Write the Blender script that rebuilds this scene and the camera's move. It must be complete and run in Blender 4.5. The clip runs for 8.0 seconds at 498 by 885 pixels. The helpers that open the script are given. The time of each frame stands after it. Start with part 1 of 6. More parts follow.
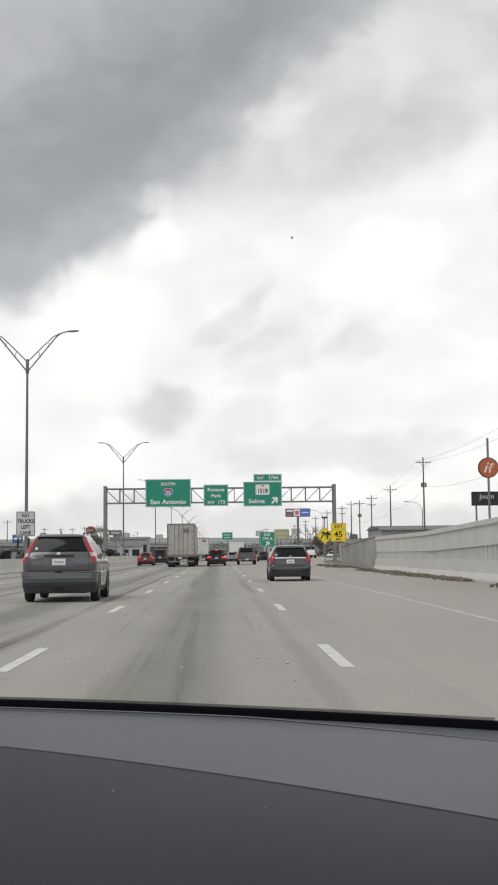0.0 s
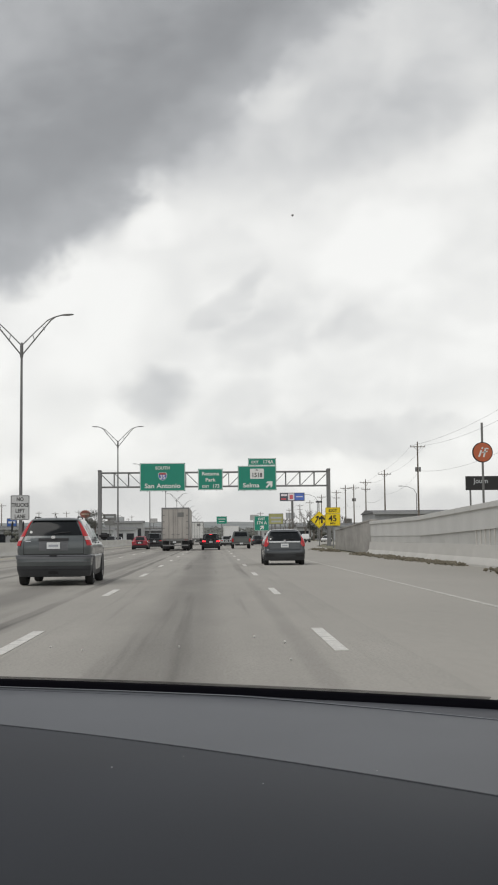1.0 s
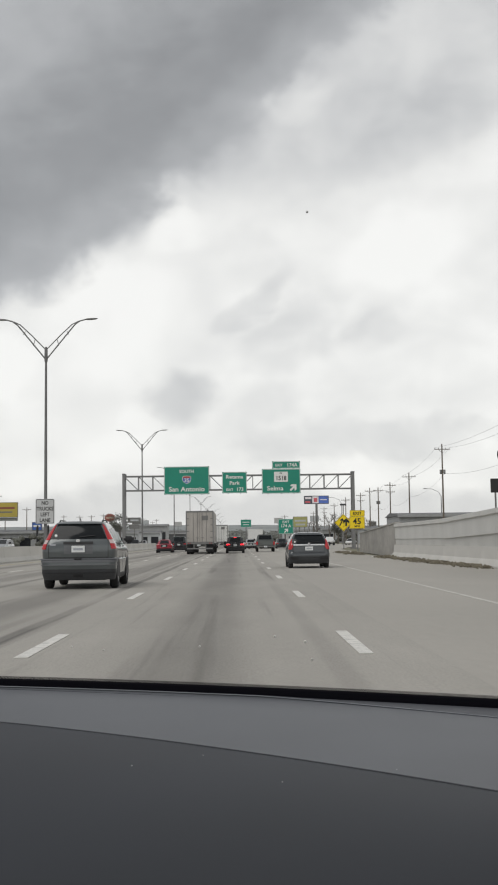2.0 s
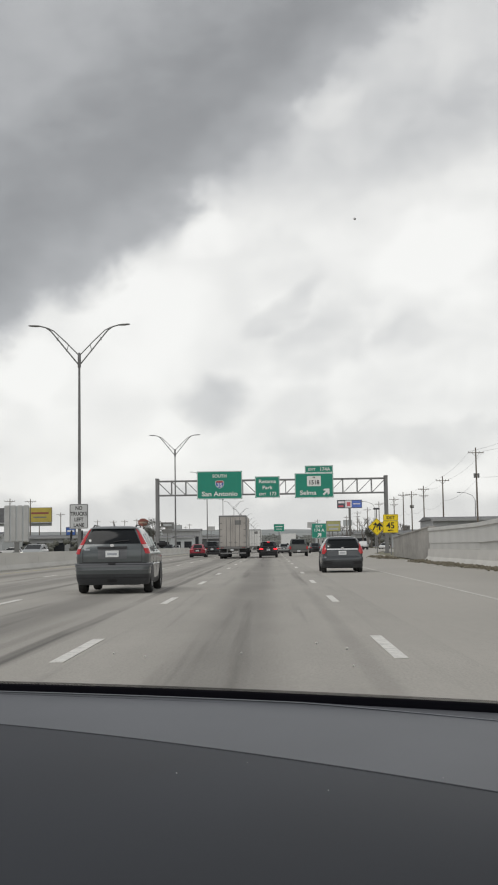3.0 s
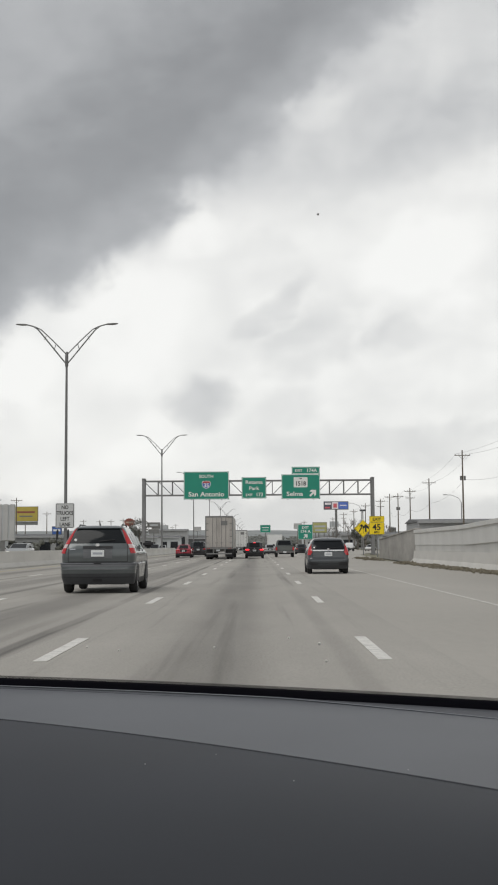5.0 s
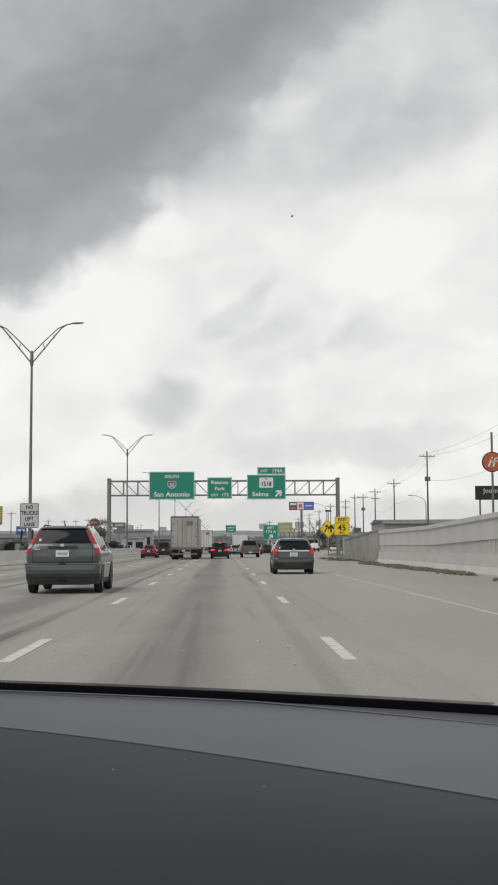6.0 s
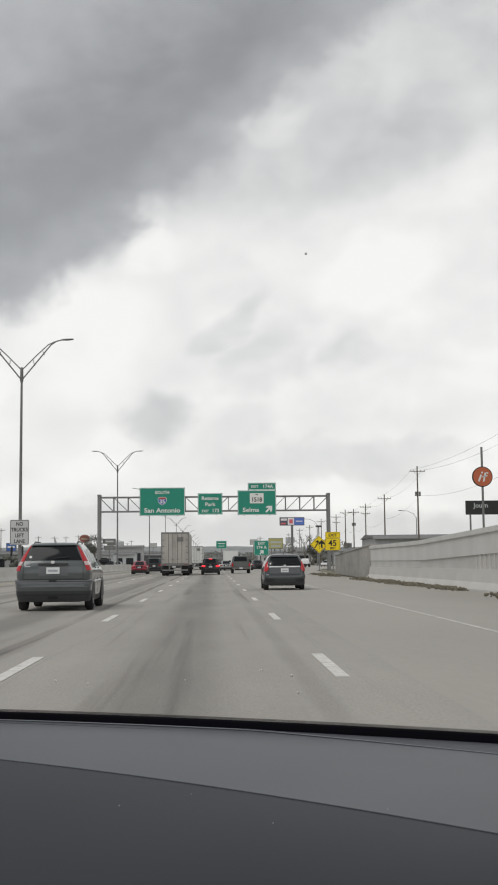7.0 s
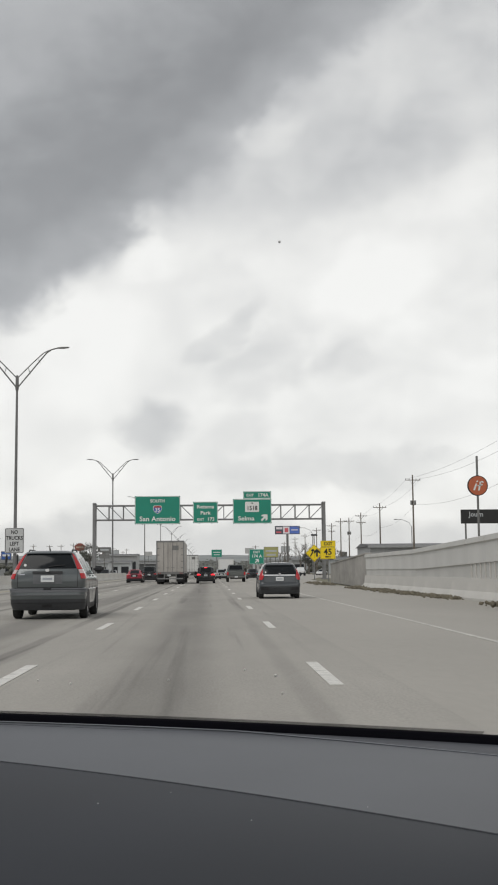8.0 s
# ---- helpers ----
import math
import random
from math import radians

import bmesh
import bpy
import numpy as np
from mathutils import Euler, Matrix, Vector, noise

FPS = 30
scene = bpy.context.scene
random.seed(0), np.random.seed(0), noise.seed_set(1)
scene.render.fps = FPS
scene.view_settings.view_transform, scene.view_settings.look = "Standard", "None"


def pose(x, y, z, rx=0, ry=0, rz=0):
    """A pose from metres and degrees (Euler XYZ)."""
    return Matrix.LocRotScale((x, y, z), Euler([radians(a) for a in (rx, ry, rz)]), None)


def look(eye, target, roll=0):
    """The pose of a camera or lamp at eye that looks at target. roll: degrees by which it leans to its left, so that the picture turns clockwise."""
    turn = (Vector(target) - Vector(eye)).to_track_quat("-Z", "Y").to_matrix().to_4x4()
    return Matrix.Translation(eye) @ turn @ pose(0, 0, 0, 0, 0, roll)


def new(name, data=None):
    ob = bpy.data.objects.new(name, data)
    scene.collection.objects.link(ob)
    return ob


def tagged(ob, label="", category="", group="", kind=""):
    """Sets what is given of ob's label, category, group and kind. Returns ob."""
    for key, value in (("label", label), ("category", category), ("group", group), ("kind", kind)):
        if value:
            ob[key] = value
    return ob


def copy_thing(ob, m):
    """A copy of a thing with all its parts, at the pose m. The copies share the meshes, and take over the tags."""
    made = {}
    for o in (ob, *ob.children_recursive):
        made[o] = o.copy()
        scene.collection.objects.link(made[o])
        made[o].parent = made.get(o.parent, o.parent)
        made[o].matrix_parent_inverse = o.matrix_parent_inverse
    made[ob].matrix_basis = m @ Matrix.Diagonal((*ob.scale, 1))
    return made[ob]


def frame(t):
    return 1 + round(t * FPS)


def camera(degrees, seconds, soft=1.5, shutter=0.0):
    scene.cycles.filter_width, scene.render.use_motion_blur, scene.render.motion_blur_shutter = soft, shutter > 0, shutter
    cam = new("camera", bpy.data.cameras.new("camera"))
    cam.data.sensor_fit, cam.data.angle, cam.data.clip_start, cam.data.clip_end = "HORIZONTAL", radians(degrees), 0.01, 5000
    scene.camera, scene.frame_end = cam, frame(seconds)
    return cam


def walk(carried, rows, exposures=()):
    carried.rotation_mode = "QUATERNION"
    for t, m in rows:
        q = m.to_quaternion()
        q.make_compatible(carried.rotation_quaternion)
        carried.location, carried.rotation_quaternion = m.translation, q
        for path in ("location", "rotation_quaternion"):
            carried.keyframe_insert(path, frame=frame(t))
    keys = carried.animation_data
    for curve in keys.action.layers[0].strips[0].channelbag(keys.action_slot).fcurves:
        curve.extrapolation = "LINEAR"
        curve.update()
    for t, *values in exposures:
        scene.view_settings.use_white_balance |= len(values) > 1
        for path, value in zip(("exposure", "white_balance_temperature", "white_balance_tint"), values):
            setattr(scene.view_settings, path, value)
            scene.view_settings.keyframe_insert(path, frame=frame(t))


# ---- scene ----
# The camera rides in a car among traffic: cabin, vehicles and road stand to one another as they do midway, y along the road, z = 0 on the pavement.
cam = camera(24.3, 8.0, soft=2.0)
PATH = (
    (0.0, -0.0008, 0.0028, 1.2015, 95.478, 0.628, -1.480),
    (0.2, 0.0000, 0.0033, 1.1998, 95.210, 0.590, -1.660),
    (0.5, 0.0008, 0.0042, 1.1978, 94.862, 0.540, -1.780),
    (1.0, -0.0040, 0.0000, 1.1974, 94.693, 0.547, -1.760),
    (1.5, 0.0040, -0.0014, 1.1928, 94.716, 0.583, -1.355),
    (1.7, 0.0030, -0.0012, 1.1930, 94.760, 0.620, -1.060),
    (2.8, -0.0070, 0.0005, 1.1960, 95.090, 0.790, 0.795),
    (3.0, -0.0080, 0.0005, 1.1960, 95.102, 0.800, 1.073),
    (3.5, 0.0040, -0.0074, 1.1875, 95.215, 0.663, 1.519),
    (4.0, 0.0024, -0.0130, 1.1889, 95.256, 0.480, 1.519),
    (4.5, 0.0060, -0.0113, 1.1893, 95.232, 0.400, 1.072),
    (4.7, 0.0060, -0.0100, 1.1895, 95.165, 0.390, 0.865),
    (5.8, 0.0015, -0.0010, 1.1922, 95.108, 0.315, -1.090),
    (6.0, 0.0015, -0.0005, 1.1926, 95.134, 0.307, -1.312),
    (6.5, -0.0005, 0.0002, 1.1957, 95.469, 0.372, -1.693),
    (7.0, -0.0110, 0.0039, 1.2057, 95.902, 0.560, -1.775),
    (7.5, -0.0009, 0.0070, 1.1968, 96.244, 0.522, -1.773),
    (8.0, 0.0010, 0.0088, 1.1958, 96.328, 0.491, -2.005),
)
walk(cam, [(t, pose(*p)) for t, *p in PATH], ((0.0, 0.16), (0.5, 0.04), (1.0, 0.0), (6.5, 0.0), (7.0, 0.0), (7.5, -0.07), (8.0, -0.02)))

# ---------------------------------------------------------------- sky and light
SUN_ELEV, SUN_ROT = radians(50), radians(-140)


def build_world():
    """Overcast: broken cloud over a pale sky, by the direction of view."""
    w = bpy.data.worlds.new("overcast_sky")
    scene.world = w
    w.use_nodes = True
    nt = w.node_tree
    nt.nodes.clear()
    L = nt.links

    def node(kind, **kw):
        n = nt.nodes.new(kind)
        for k, v in kw.items():
            if k == "operation":
                n.operation = v
            elif k == "clamp":
                n.use_clamp = v
        return n

    def calc(op, a, b=None, c=None, clamp=False):
        n = node("ShaderNodeMath", operation=op, clamp=clamp)
        for i, v in enumerate((a, b, c)):
            if v is None:
                continue
            if isinstance(v, (int, float)):
                n.inputs[i].default_value = v
            else:
                L.new(v, n.inputs[i])
        return n.outputs[0]

    def step(v, lo, hi):
        n = node("ShaderNodeMapRange")
        n.interpolation_type = "SMOOTHSTEP"
        L.new(v, n.inputs[0])
        n.inputs[1].default_value, n.inputs[2].default_value = lo, hi
        n.inputs[3].default_value, n.inputs[4].default_value = 0.0, 1.0
        return n.outputs[0]

    tc = node("ShaderNodeTexCoord")
    sep = node("ShaderNodeSeparateXYZ")
    L.new(tc.outputs["Generated"], sep.inputs[0])
    ay = calc("MAXIMUM", calc("ABSOLUTE", sep.outputs[1]), 0.25)
    u0 = calc("DIVIDE", sep.outputs[0], ay)
    v0 = calc("DIVIDE", sep.outputs[2], ay)

    def cloud(scale, detail, rough, du, dv, su=1.0, sv=1.0, distort=0.0):
        comb = node("ShaderNodeCombineXYZ")
        L.new(calc("MULTIPLY_ADD", u0, su, du), comb.inputs[0])
        L.new(calc("MULTIPLY_ADD", v0, sv, dv), comb.inputs[1])
        n = node("ShaderNodeTexNoise")
        n.inputs["Scale"].default_value = scale
        n.inputs["Detail"].default_value = detail
        n.inputs["Roughness"].default_value = rough
        n.inputs["Distortion"].default_value = distort
        L.new(comb.outputs[0], n.inputs["Vector"])
        return calc("SUBTRACT", n.outputs[0], 0.5)

    big = cloud(7.0, 5, 0.55, 3.1, 1.7, 1.0, 1.2)
    wisp = cloud(17.0, 4, 0.5, 7.7, 4.2, 1.0, 1.35, 0.3)
    u = calc("MULTIPLY_ADD", cloud(16.0, 4, 0.5, 1.3, 9.2), 0.05, u0)
    v = calc("MULTIPLY_ADD", cloud(16.0, 4, 0.5, 5.9, 2.4), 0.05, v0)

    # the big dark bank: everything above a line that climbs to the right
    uc = calc("MINIMUM", calc("MAXIMUM", u, -0.6), 0.6)
    edge = calc("ADD", calc("MULTIPLY", uc, 0.86), 0.339)
    edge = calc("ADD", edge, calc("MULTIPLY", calc("MULTIPLY", uc, uc), 0.62))
    s = calc("SUBTRACT", v, edge)
    s = calc("ADD", s, calc("MULTIPLY", wisp, 0.085))
    bank = step(s, -0.018, 0.034)
    core = calc("MULTIPLY", step(s, 0.0, 0.10), calc("SUBTRACT", 1.0, calc("MULTIPLY", step(s, 0.11, 0.28), 0.85)))

    def puff(cu, cv, ru, rv, lean, depth, lo=0.1, hi=1.5, rag=1.6):
        """A soft grey clump of cloud."""
        c, sn = math.cos(lean), math.sin(lean)
        a, b = calc("SUBTRACT", u, cu), calc("SUBTRACT", v, cv)
        p = calc("DIVIDE", calc("ADD", calc("MULTIPLY", a, c), calc("MULTIPLY", b, sn)), ru)
        q = calc("DIVIDE", calc("SUBTRACT", calc("MULTIPLY", b, c), calc("MULTIPLY", a, sn)), rv)
        r = calc("ADD", calc("MULTIPLY", p, p), calc("MULTIPLY", q, q))
        r = calc("ADD", r, calc("MULTIPLY", wisp, rag))
        return calc("MULTIPLY", calc("SUBTRACT", 1.0, step(r, lo, hi)), depth)

    lum = calc("MULTIPLY_ADD", big, calc("MULTIPLY_ADD", bank, -0.18, 0.34), 0.885)
    lum = calc("ADD", lum, calc("MULTIPLY", wisp, calc("MULTIPLY_ADD", bank, -0.17, 0.25)))
    lum = calc("SUBTRACT", lum, calc("MULTIPLY", bank, 0.39))
    lum = calc("SUBTRACT", lum, calc("MULTIPLY", core, 0.17))
    # a thinner grey sheet beside the bank
    edge2 = calc("ADD", calc("MULTIPLY_ADD", uc, 0.05, 0.283), calc("MULTIPLY", calc("MULTIPLY", uc, uc), 0.9))
    s2 = calc("ADD", calc("SUBTRACT", v, edge2), calc("MULTIPLY", wisp, 0.09))
    sheet2 = calc("MULTIPLY", step(s2, -0.012, 0.05), calc("SUBTRACT", 1.0, bank))
    lum = calc("SUBTRACT", lum, calc("MULTIPLY", sheet2, 0.20))
    for args in ((-0.052, 0.126, 0.036, 0.026, 0.1, 0.19, 0.1, 1.5, 1.1), (0.012, 0.205, 0.045, 0.012, 0.65, 0.13, 0.0, 1.6, 1.4), (0.055, 0.182, 0.055, 0.030, 0.6, 0.10, 0.0, 1.6, 2.4),
                 (0.17, 0.36, 0.10, 0.03, 0.45, 0.06), (0.13, 0.088, 0.12, 0.018, 0.05, 0.12), (0.02, 0.115, 0.045, 0.018, 0.3, 0.06, 0.0, 1.6, 2.2),
                 (0.12, 0.185, 0.026, 0.016, 0.5, 0.06, 0.0, 1.6, 2.2), (0.0, 0.026, 0.60, 0.022, 0.0, 0.16)):
        lum = calc("SUBTRACT", lum, puff(*args))
    for args in ((-0.050, 0.272, 0.034, 0.020, 0.4, 0.08), (0.056, 0.388, 0.028, 0.022, 0.6, 0.10), (0.155, 0.262, 0.07, 0.035, 0.3, 0.12), (-0.10, 0.19, 0.07, 0.05, 0.5, 0.12), (-0.21, 0.155, 0.04, 0.03, 0.2, 0.10)):
        lum = calc("ADD", lum, puff(*args))
    lum = calc("MINIMUM", calc("MAXIMUM", lum, 0.16), 0.97)
    tint = node("ShaderNodeMix")
    tint.data_type = "RGBA"
    tint.blend_type = "MIX"
    L.new(step(lum, 0.35, 0.95), tint.inputs[0])
    tint.inputs[6].default_value = (0.985, 1.0, 1.030, 1)
    tint.inputs[7].default_value = (1.006, 1.0, 0.980, 1)
    clouds = node("ShaderNodeBackground")
    L.new(tint.outputs[2], clouds.inputs[0])
    L.new(lum, clouds.inputs[1])
    sky = node("ShaderNodeTexSky")
    sky.sky_type, sky.sun_disc = "NISHITA", False
    sky.sun_elevation, sky.sun_rotation = SUN_ELEV, SUN_ROT
    air = node("ShaderNodeBackground")
    L.new(sky.outputs[0], air.inputs[0])
    air.inputs[1].default_value = 0.10
    mix = node("ShaderNodeMixShader")
    mix.inputs[0].default_value = 0.95
    L.new(air.outputs[0], mix.inputs[1])
    L.new(clouds.outputs[0], mix.inputs[2])
    out = node("ShaderNodeOutputWorld")
    L.new(mix.outputs[0], out.inputs[0])


build_world()
sun = new("sun", bpy.data.lights.new("sun", "SUN"))
sun.data.energy, sun.data.angle, sun.data.color = 1.1, radians(40), (1.0, 0.97, 0.93)
sun.matrix_world = look((0, 0, 60), (-60 * math.sin(SUN_ROT) / math.tan(SUN_ELEV), -60 * math.cos(SUN_ROT) / math.tan(SUN_ELEV), 0))


# ---------------------------------------------------------------- materials
def mat(name, color, rough=0.6, metal=0.0, vary=0.15, scale=6.0, bump=0.0, fine=60.0, emit=0.0, spec=0.5, stretch=(1, 1, 1), coat=0.0, random_value=0.0):
    """A painted, moulded or cast surface with blotches and grain."""
    m = bpy.data.materials.new(name)
    m.use_nodes = True
    nt = m.node_tree
    b = nt.nodes["Principled BSDF"]
    b.inputs["Roughness"].default_value, b.inputs["Metallic"].default_value = rough, metal
    b.inputs["Specular IOR Level"].default_value = spec
    b.inputs["Coat Weight"].default_value = coat
    b.inputs["Coat Roughness"].default_value = 0.08
    tc, mp = nt.nodes.new("ShaderNodeTexCoord"), nt.nodes.new("ShaderNodeMapping")
    mp.inputs["Scale"].default_value = stretch
    nt.links.new(tc.outputs["Object"], mp.inputs[0])
    a, g = nt.nodes.new("ShaderNodeTexNoise"), nt.nodes.new("ShaderNodeTexNoise")
    for n, s in ((a, scale), (g, fine)):
        n.inputs["Scale"].default_value, n.inputs["Detail"].default_value = s, 5
        nt.links.new(mp.outputs[0], n.inputs["Vector"])
    add = nt.nodes.new("ShaderNodeMath")
    add.operation = "MULTIPLY_ADD"
    nt.links.new(g.outputs[0], add.inputs[0])
    add.inputs[1].default_value = 0.5
    nt.links.new(a.outputs[0], add.inputs[2])
    value = add.outputs[0]
    if random_value:
        oi, ra = nt.nodes.new("ShaderNodeObjectInfo"), nt.nodes.new("ShaderNodeMath")
        ra.operation = "MULTIPLY_ADD"
        nt.links.new(oi.outputs["Random"], ra.inputs[0])
        ra.inputs[1].default_value = random_value
        nt.links.new(value, ra.inputs[2])
        value = ra.outputs[0]
    ramp = nt.nodes.new("ShaderNodeMapRange")
    nt.links.new(value, ramp.inputs[0])
    ramp.inputs[1].default_value, ramp.inputs[2].default_value = 0.35, 1.15
    ramp.inputs[3].default_value, ramp.inputs[4].default_value = 1 - vary, 1 + vary
    hue = nt.nodes.new("ShaderNodeVectorMath")
    hue.operation = "SCALE"
    hue.inputs[0].default_value = color
    nt.links.new(ramp.outputs[0], hue.inputs["Scale"])
    nt.links.new(hue.outputs[0], b.inputs["Base Color"])
    if bump:
        bp = nt.nodes.new("ShaderNodeBump")
        bp.inputs["Strength"].default_value, bp.inputs["Distance"].default_value = bump, 0.01
        nt.links.new(g.outputs[0], bp.inputs["Height"])
        nt.links.new(bp.outputs[0], b.inputs["Normal"])
    if emit:
        b.inputs["Emission Color"].default_value = (*color, 1)
        b.inputs["Emission Strength"].default_value = emit
    return m


def concrete_pavement():
    """Worn highway concrete: wheel polish and oil along each lane, patches, coarse aggregate."""
    m = mat("worn_concrete_pavement", (0.390, 0.370, 0.335), 0.9, vary=0.10, scale=0.25, bump=0.3, fine=9.0, stretch=(1, 0.35, 1))
    nt = m.node_tree
    b = nt.nodes["Principled BSDF"]
    old = b.inputs["Base Color"].links[0].from_socket
    tc, sep = nt.nodes.new("ShaderNodeTexCoord"), nt.nodes.new("ShaderNodeSeparateXYZ")
    nt.links.new(tc.outputs["Object"], sep.inputs[0])

    def calc(op, a, bb=None, c=None):
        n = nt.nodes.new("ShaderNodeMath")
        n.operation = op
        for i, v in enumerate((a, bb, c)):
            if v is None:
                continue
            if isinstance(v, (int, float)):
                n.inputs[i].default_value = v
            else:
                nt.links.new(v, n.inputs[i])
        return n.outputs[0]

    def noise_at(sx, sy, detail=3):
        mp, n = nt.nodes.new("ShaderNodeMapping"), nt.nodes.new("ShaderNodeTexNoise")
        mp.inputs["Scale"].default_value = (sx, sy, 1)
        nt.links.new(tc.outputs["Object"], mp.inputs[0])
        nt.links.new(mp.outputs[0], n.inputs["Vector"])
        n.inputs["Scale"].default_value, n.inputs["Detail"].default_value = 1.0, detail
        return n.outputs[0]

    def band(pos, half, soft, depth):
        """A worn stripe along the lane at an offset from its left line."""
        d = calc("ABSOLUTE", calc("SUBTRACT", lane, pos))
        n = nt.nodes.new("ShaderNodeMapRange")
        n.interpolation_type = "SMOOTHSTEP"
        nt.links.new(d, n.inputs[0])
        n.inputs[1].default_value, n.inputs[2].default_value = half, half + soft
        n.inputs[3].default_value, n.inputs[4].default_value = depth, 0.0
        return n.outputs[0]

    wob = calc("MULTIPLY_ADD", noise_at(0.15, 0.03), 0.5, sep.outputs[0])
    lane = calc("FLOORED_MODULO", calc("ADD", wob, 2.36 - 0.25), 3.66)
    dark = calc("ADD", band(1.83, 0.22, 0.62, 0.34), calc("ADD", band(0.95, 0.1, 0.35, 0.05), band(2.75, 0.1, 0.35, 0.05)))
    dark = calc("MULTIPLY", dark, calc("MULTIPLY_ADD", noise_at(0.35, 0.02), 1.1, 0.45))
    # tar-dark streaks and skid marks
    streak = nt.nodes.new("ShaderNodeMapRange")
    nt.links.new(noise_at(2.2, 0.035, 4), streak.inputs[0])
    streak.inputs[1].default_value, streak.inputs[2].default_value = 0.57, 0.72
    streak.inputs[3].default_value, streak.inputs[4].default_value = 0.0, 0.30
    dark = calc("ADD", dark, streak.outputs[0])
    # rubber and tar marks that run beside the lane lines, broken along their length
    def mark(x0, half, soft, depth, seed):
        d = calc("ABSOLUTE", calc("SUBTRACT", calc("MULTIPLY_ADD", noise_at(0.02, 0.11 + seed), 0.16, sep.outputs[0]), x0 + 0.08))
        n = nt.nodes.new("ShaderNodeMapRange")
        n.interpolation_type = "SMOOTHSTEP"
        nt.links.new(d, n.inputs[0])
        n.inputs[1].default_value, n.inputs[2].default_value = half, half + soft
        n.inputs[3].default_value, n.inputs[4].default_value = depth, 0.0
        gaps = nt.nodes.new("ShaderNodeMapRange")
        nt.links.new(noise_at(0.3 + seed, 0.06, 3), gaps.inputs[0])
        gaps.inputs[1].default_value, gaps.inputs[2].default_value = 0.34, 0.50
        return calc("MULTIPLY", n.outputs[0], gaps.outputs[0])

    for args in ((-2.93, 0.06, 0.10, 0.46, 0.0), (-3.35, 0.04, 0.12, 0.16, 0.03), (0.97, 0.05, 0.14, 0.13, 0.05), (-6.6, 0.08, 0.2, 0.26, 0.02), (-8.9, 0.08, 0.2, 0.2, 0.04)):
        dark = calc("ADD", dark, mark(*args))
    keep = calc("SUBTRACT", 1.0, dark)
    keep = calc("MULTIPLY", keep, calc("MULTIPLY_ADD", noise_at(38.0, 26.0, 3), 0.7, 0.65))
    keep = calc("MULTIPLY", keep, calc("MULTIPLY_ADD", noise_at(0.9, 0.25, 4), 0.30, 0.85))
    mul = nt.nodes.new("ShaderNodeVectorMath")
    mul.operation = "SCALE"
    nt.links.new(old, mul.inputs[0])
    nt.links.new(keep, mul.inputs["Scale"])
    nt.links.new(mul.outputs[0], b.inputs["Base Color"])
    return m


M_ROAD = concrete_pavement()
M_SHOULDER = mat("shoulder_concrete", (0.405, 0.384, 0.347), 0.9, vary=0.12, scale=0.3, bump=0.4, fine=9.0, stretch=(1, 0.3, 1))
M_GROUND = mat("dry_grass_ground", (0.20, 0.19, 0.13), 0.95, vary=0.35, scale=0.05, bump=0.5, fine=1.5)
M_BARRIER = mat("barrier_concrete", (0.58, 0.565, 0.53), 0.85, vary=0.14, scale=0.6, bump=0.3, fine=14, stretch=(1, 0.5, 2), random_value=0.12)
M_WALL = mat("wall_concrete", (0.60, 0.595, 0.57), 0.85, vary=0.12, scale=0.5, bump=0.3, fine=12, stretch=(1, 1, 0.4), random_value=0.10)
M_WALL_RIBBED = mat("fluted_wall_concrete", (0.53, 0.525, 0.50), 0.9, vary=0.12, scale=0.7, bump=0.4, fine=5, stretch=(1, 0.6, 0.6), random_value=0.08)
M_WALL_DIRTY = mat("stained_concrete", (0.36, 0.345, 0.32), 0.9, vary=0.42, scale=0.28, bump=0.25, fine=1.6, stretch=(1, 0.6, 1.6))
M_PAINT_W = mat("road_paint_white", (0.70, 0.685, 0.645), 0.75, vary=0.38, scale=5.0, bump=0.2, fine=30)
M_PAINT_OLD = mat("road_paint_worn", (0.56, 0.545, 0.505), 0.8, vary=0.35, scale=1.5, bump=0.2, fine=20)
M_PAINT_YELLOW = mat("road_paint_faded_yellow", (0.50, 0.43, 0.24), 0.8, vary=0.35, scale=1.5, bump=0.2, fine=20)
M_STEEL = mat("galvanised_steel", (0.25, 0.25, 0.25), 0.55, 0.6, vary=0.15, scale=2.0)
M_POLE = mat("dull_grey_pole_steel", (0.20, 0.20, 0.20), 0.6, 0.4, vary=0.15, scale=2.0)
M_STEEL_DK = mat("weathered_steel", (0.22, 0.22, 0.215), 0.6, 0.5, vary=0.2, scale=2.0)
M_GREEN = mat("sign_green", (0.014, 0.26, 0.18), 0.45, vary=0.08, scale=0.8)
M_WHITE = mat("sign_white", (0.80, 0.80, 0.78), 0.5, vary=0.05)
# sign white greyed in its colour for a face in shade
M_SIGN_SHADED = mat("shaded_sign_white", (0.56, 0.57, 0.57), 0.55, vary=0.12, scale=1.0)
M_YELLOW = mat("sign_yellow", (0.95, 0.70, 0.012), 0.45, vary=0.06)
M_BLACK = mat("sign_black", (0.02, 0.02, 0.02), 0.5, vary=0.1)
M_BLUE = mat("sign_blue", (0.05, 0.13, 0.42), 0.45, vary=0.06)
M_RED = mat("sign_red", (0.42, 0.06, 0.05), 0.5, vary=0.1)
M_WOOD = mat("weathered_pole_wood", (0.17, 0.145, 0.12), 0.9, vary=0.3, scale=3, stretch=(4, 4, 0.5))
M_GLASS_DK = mat("dark_car_glass", (0.012, 0.014, 0.016), 0.08, vary=0.1, spec=0.22)
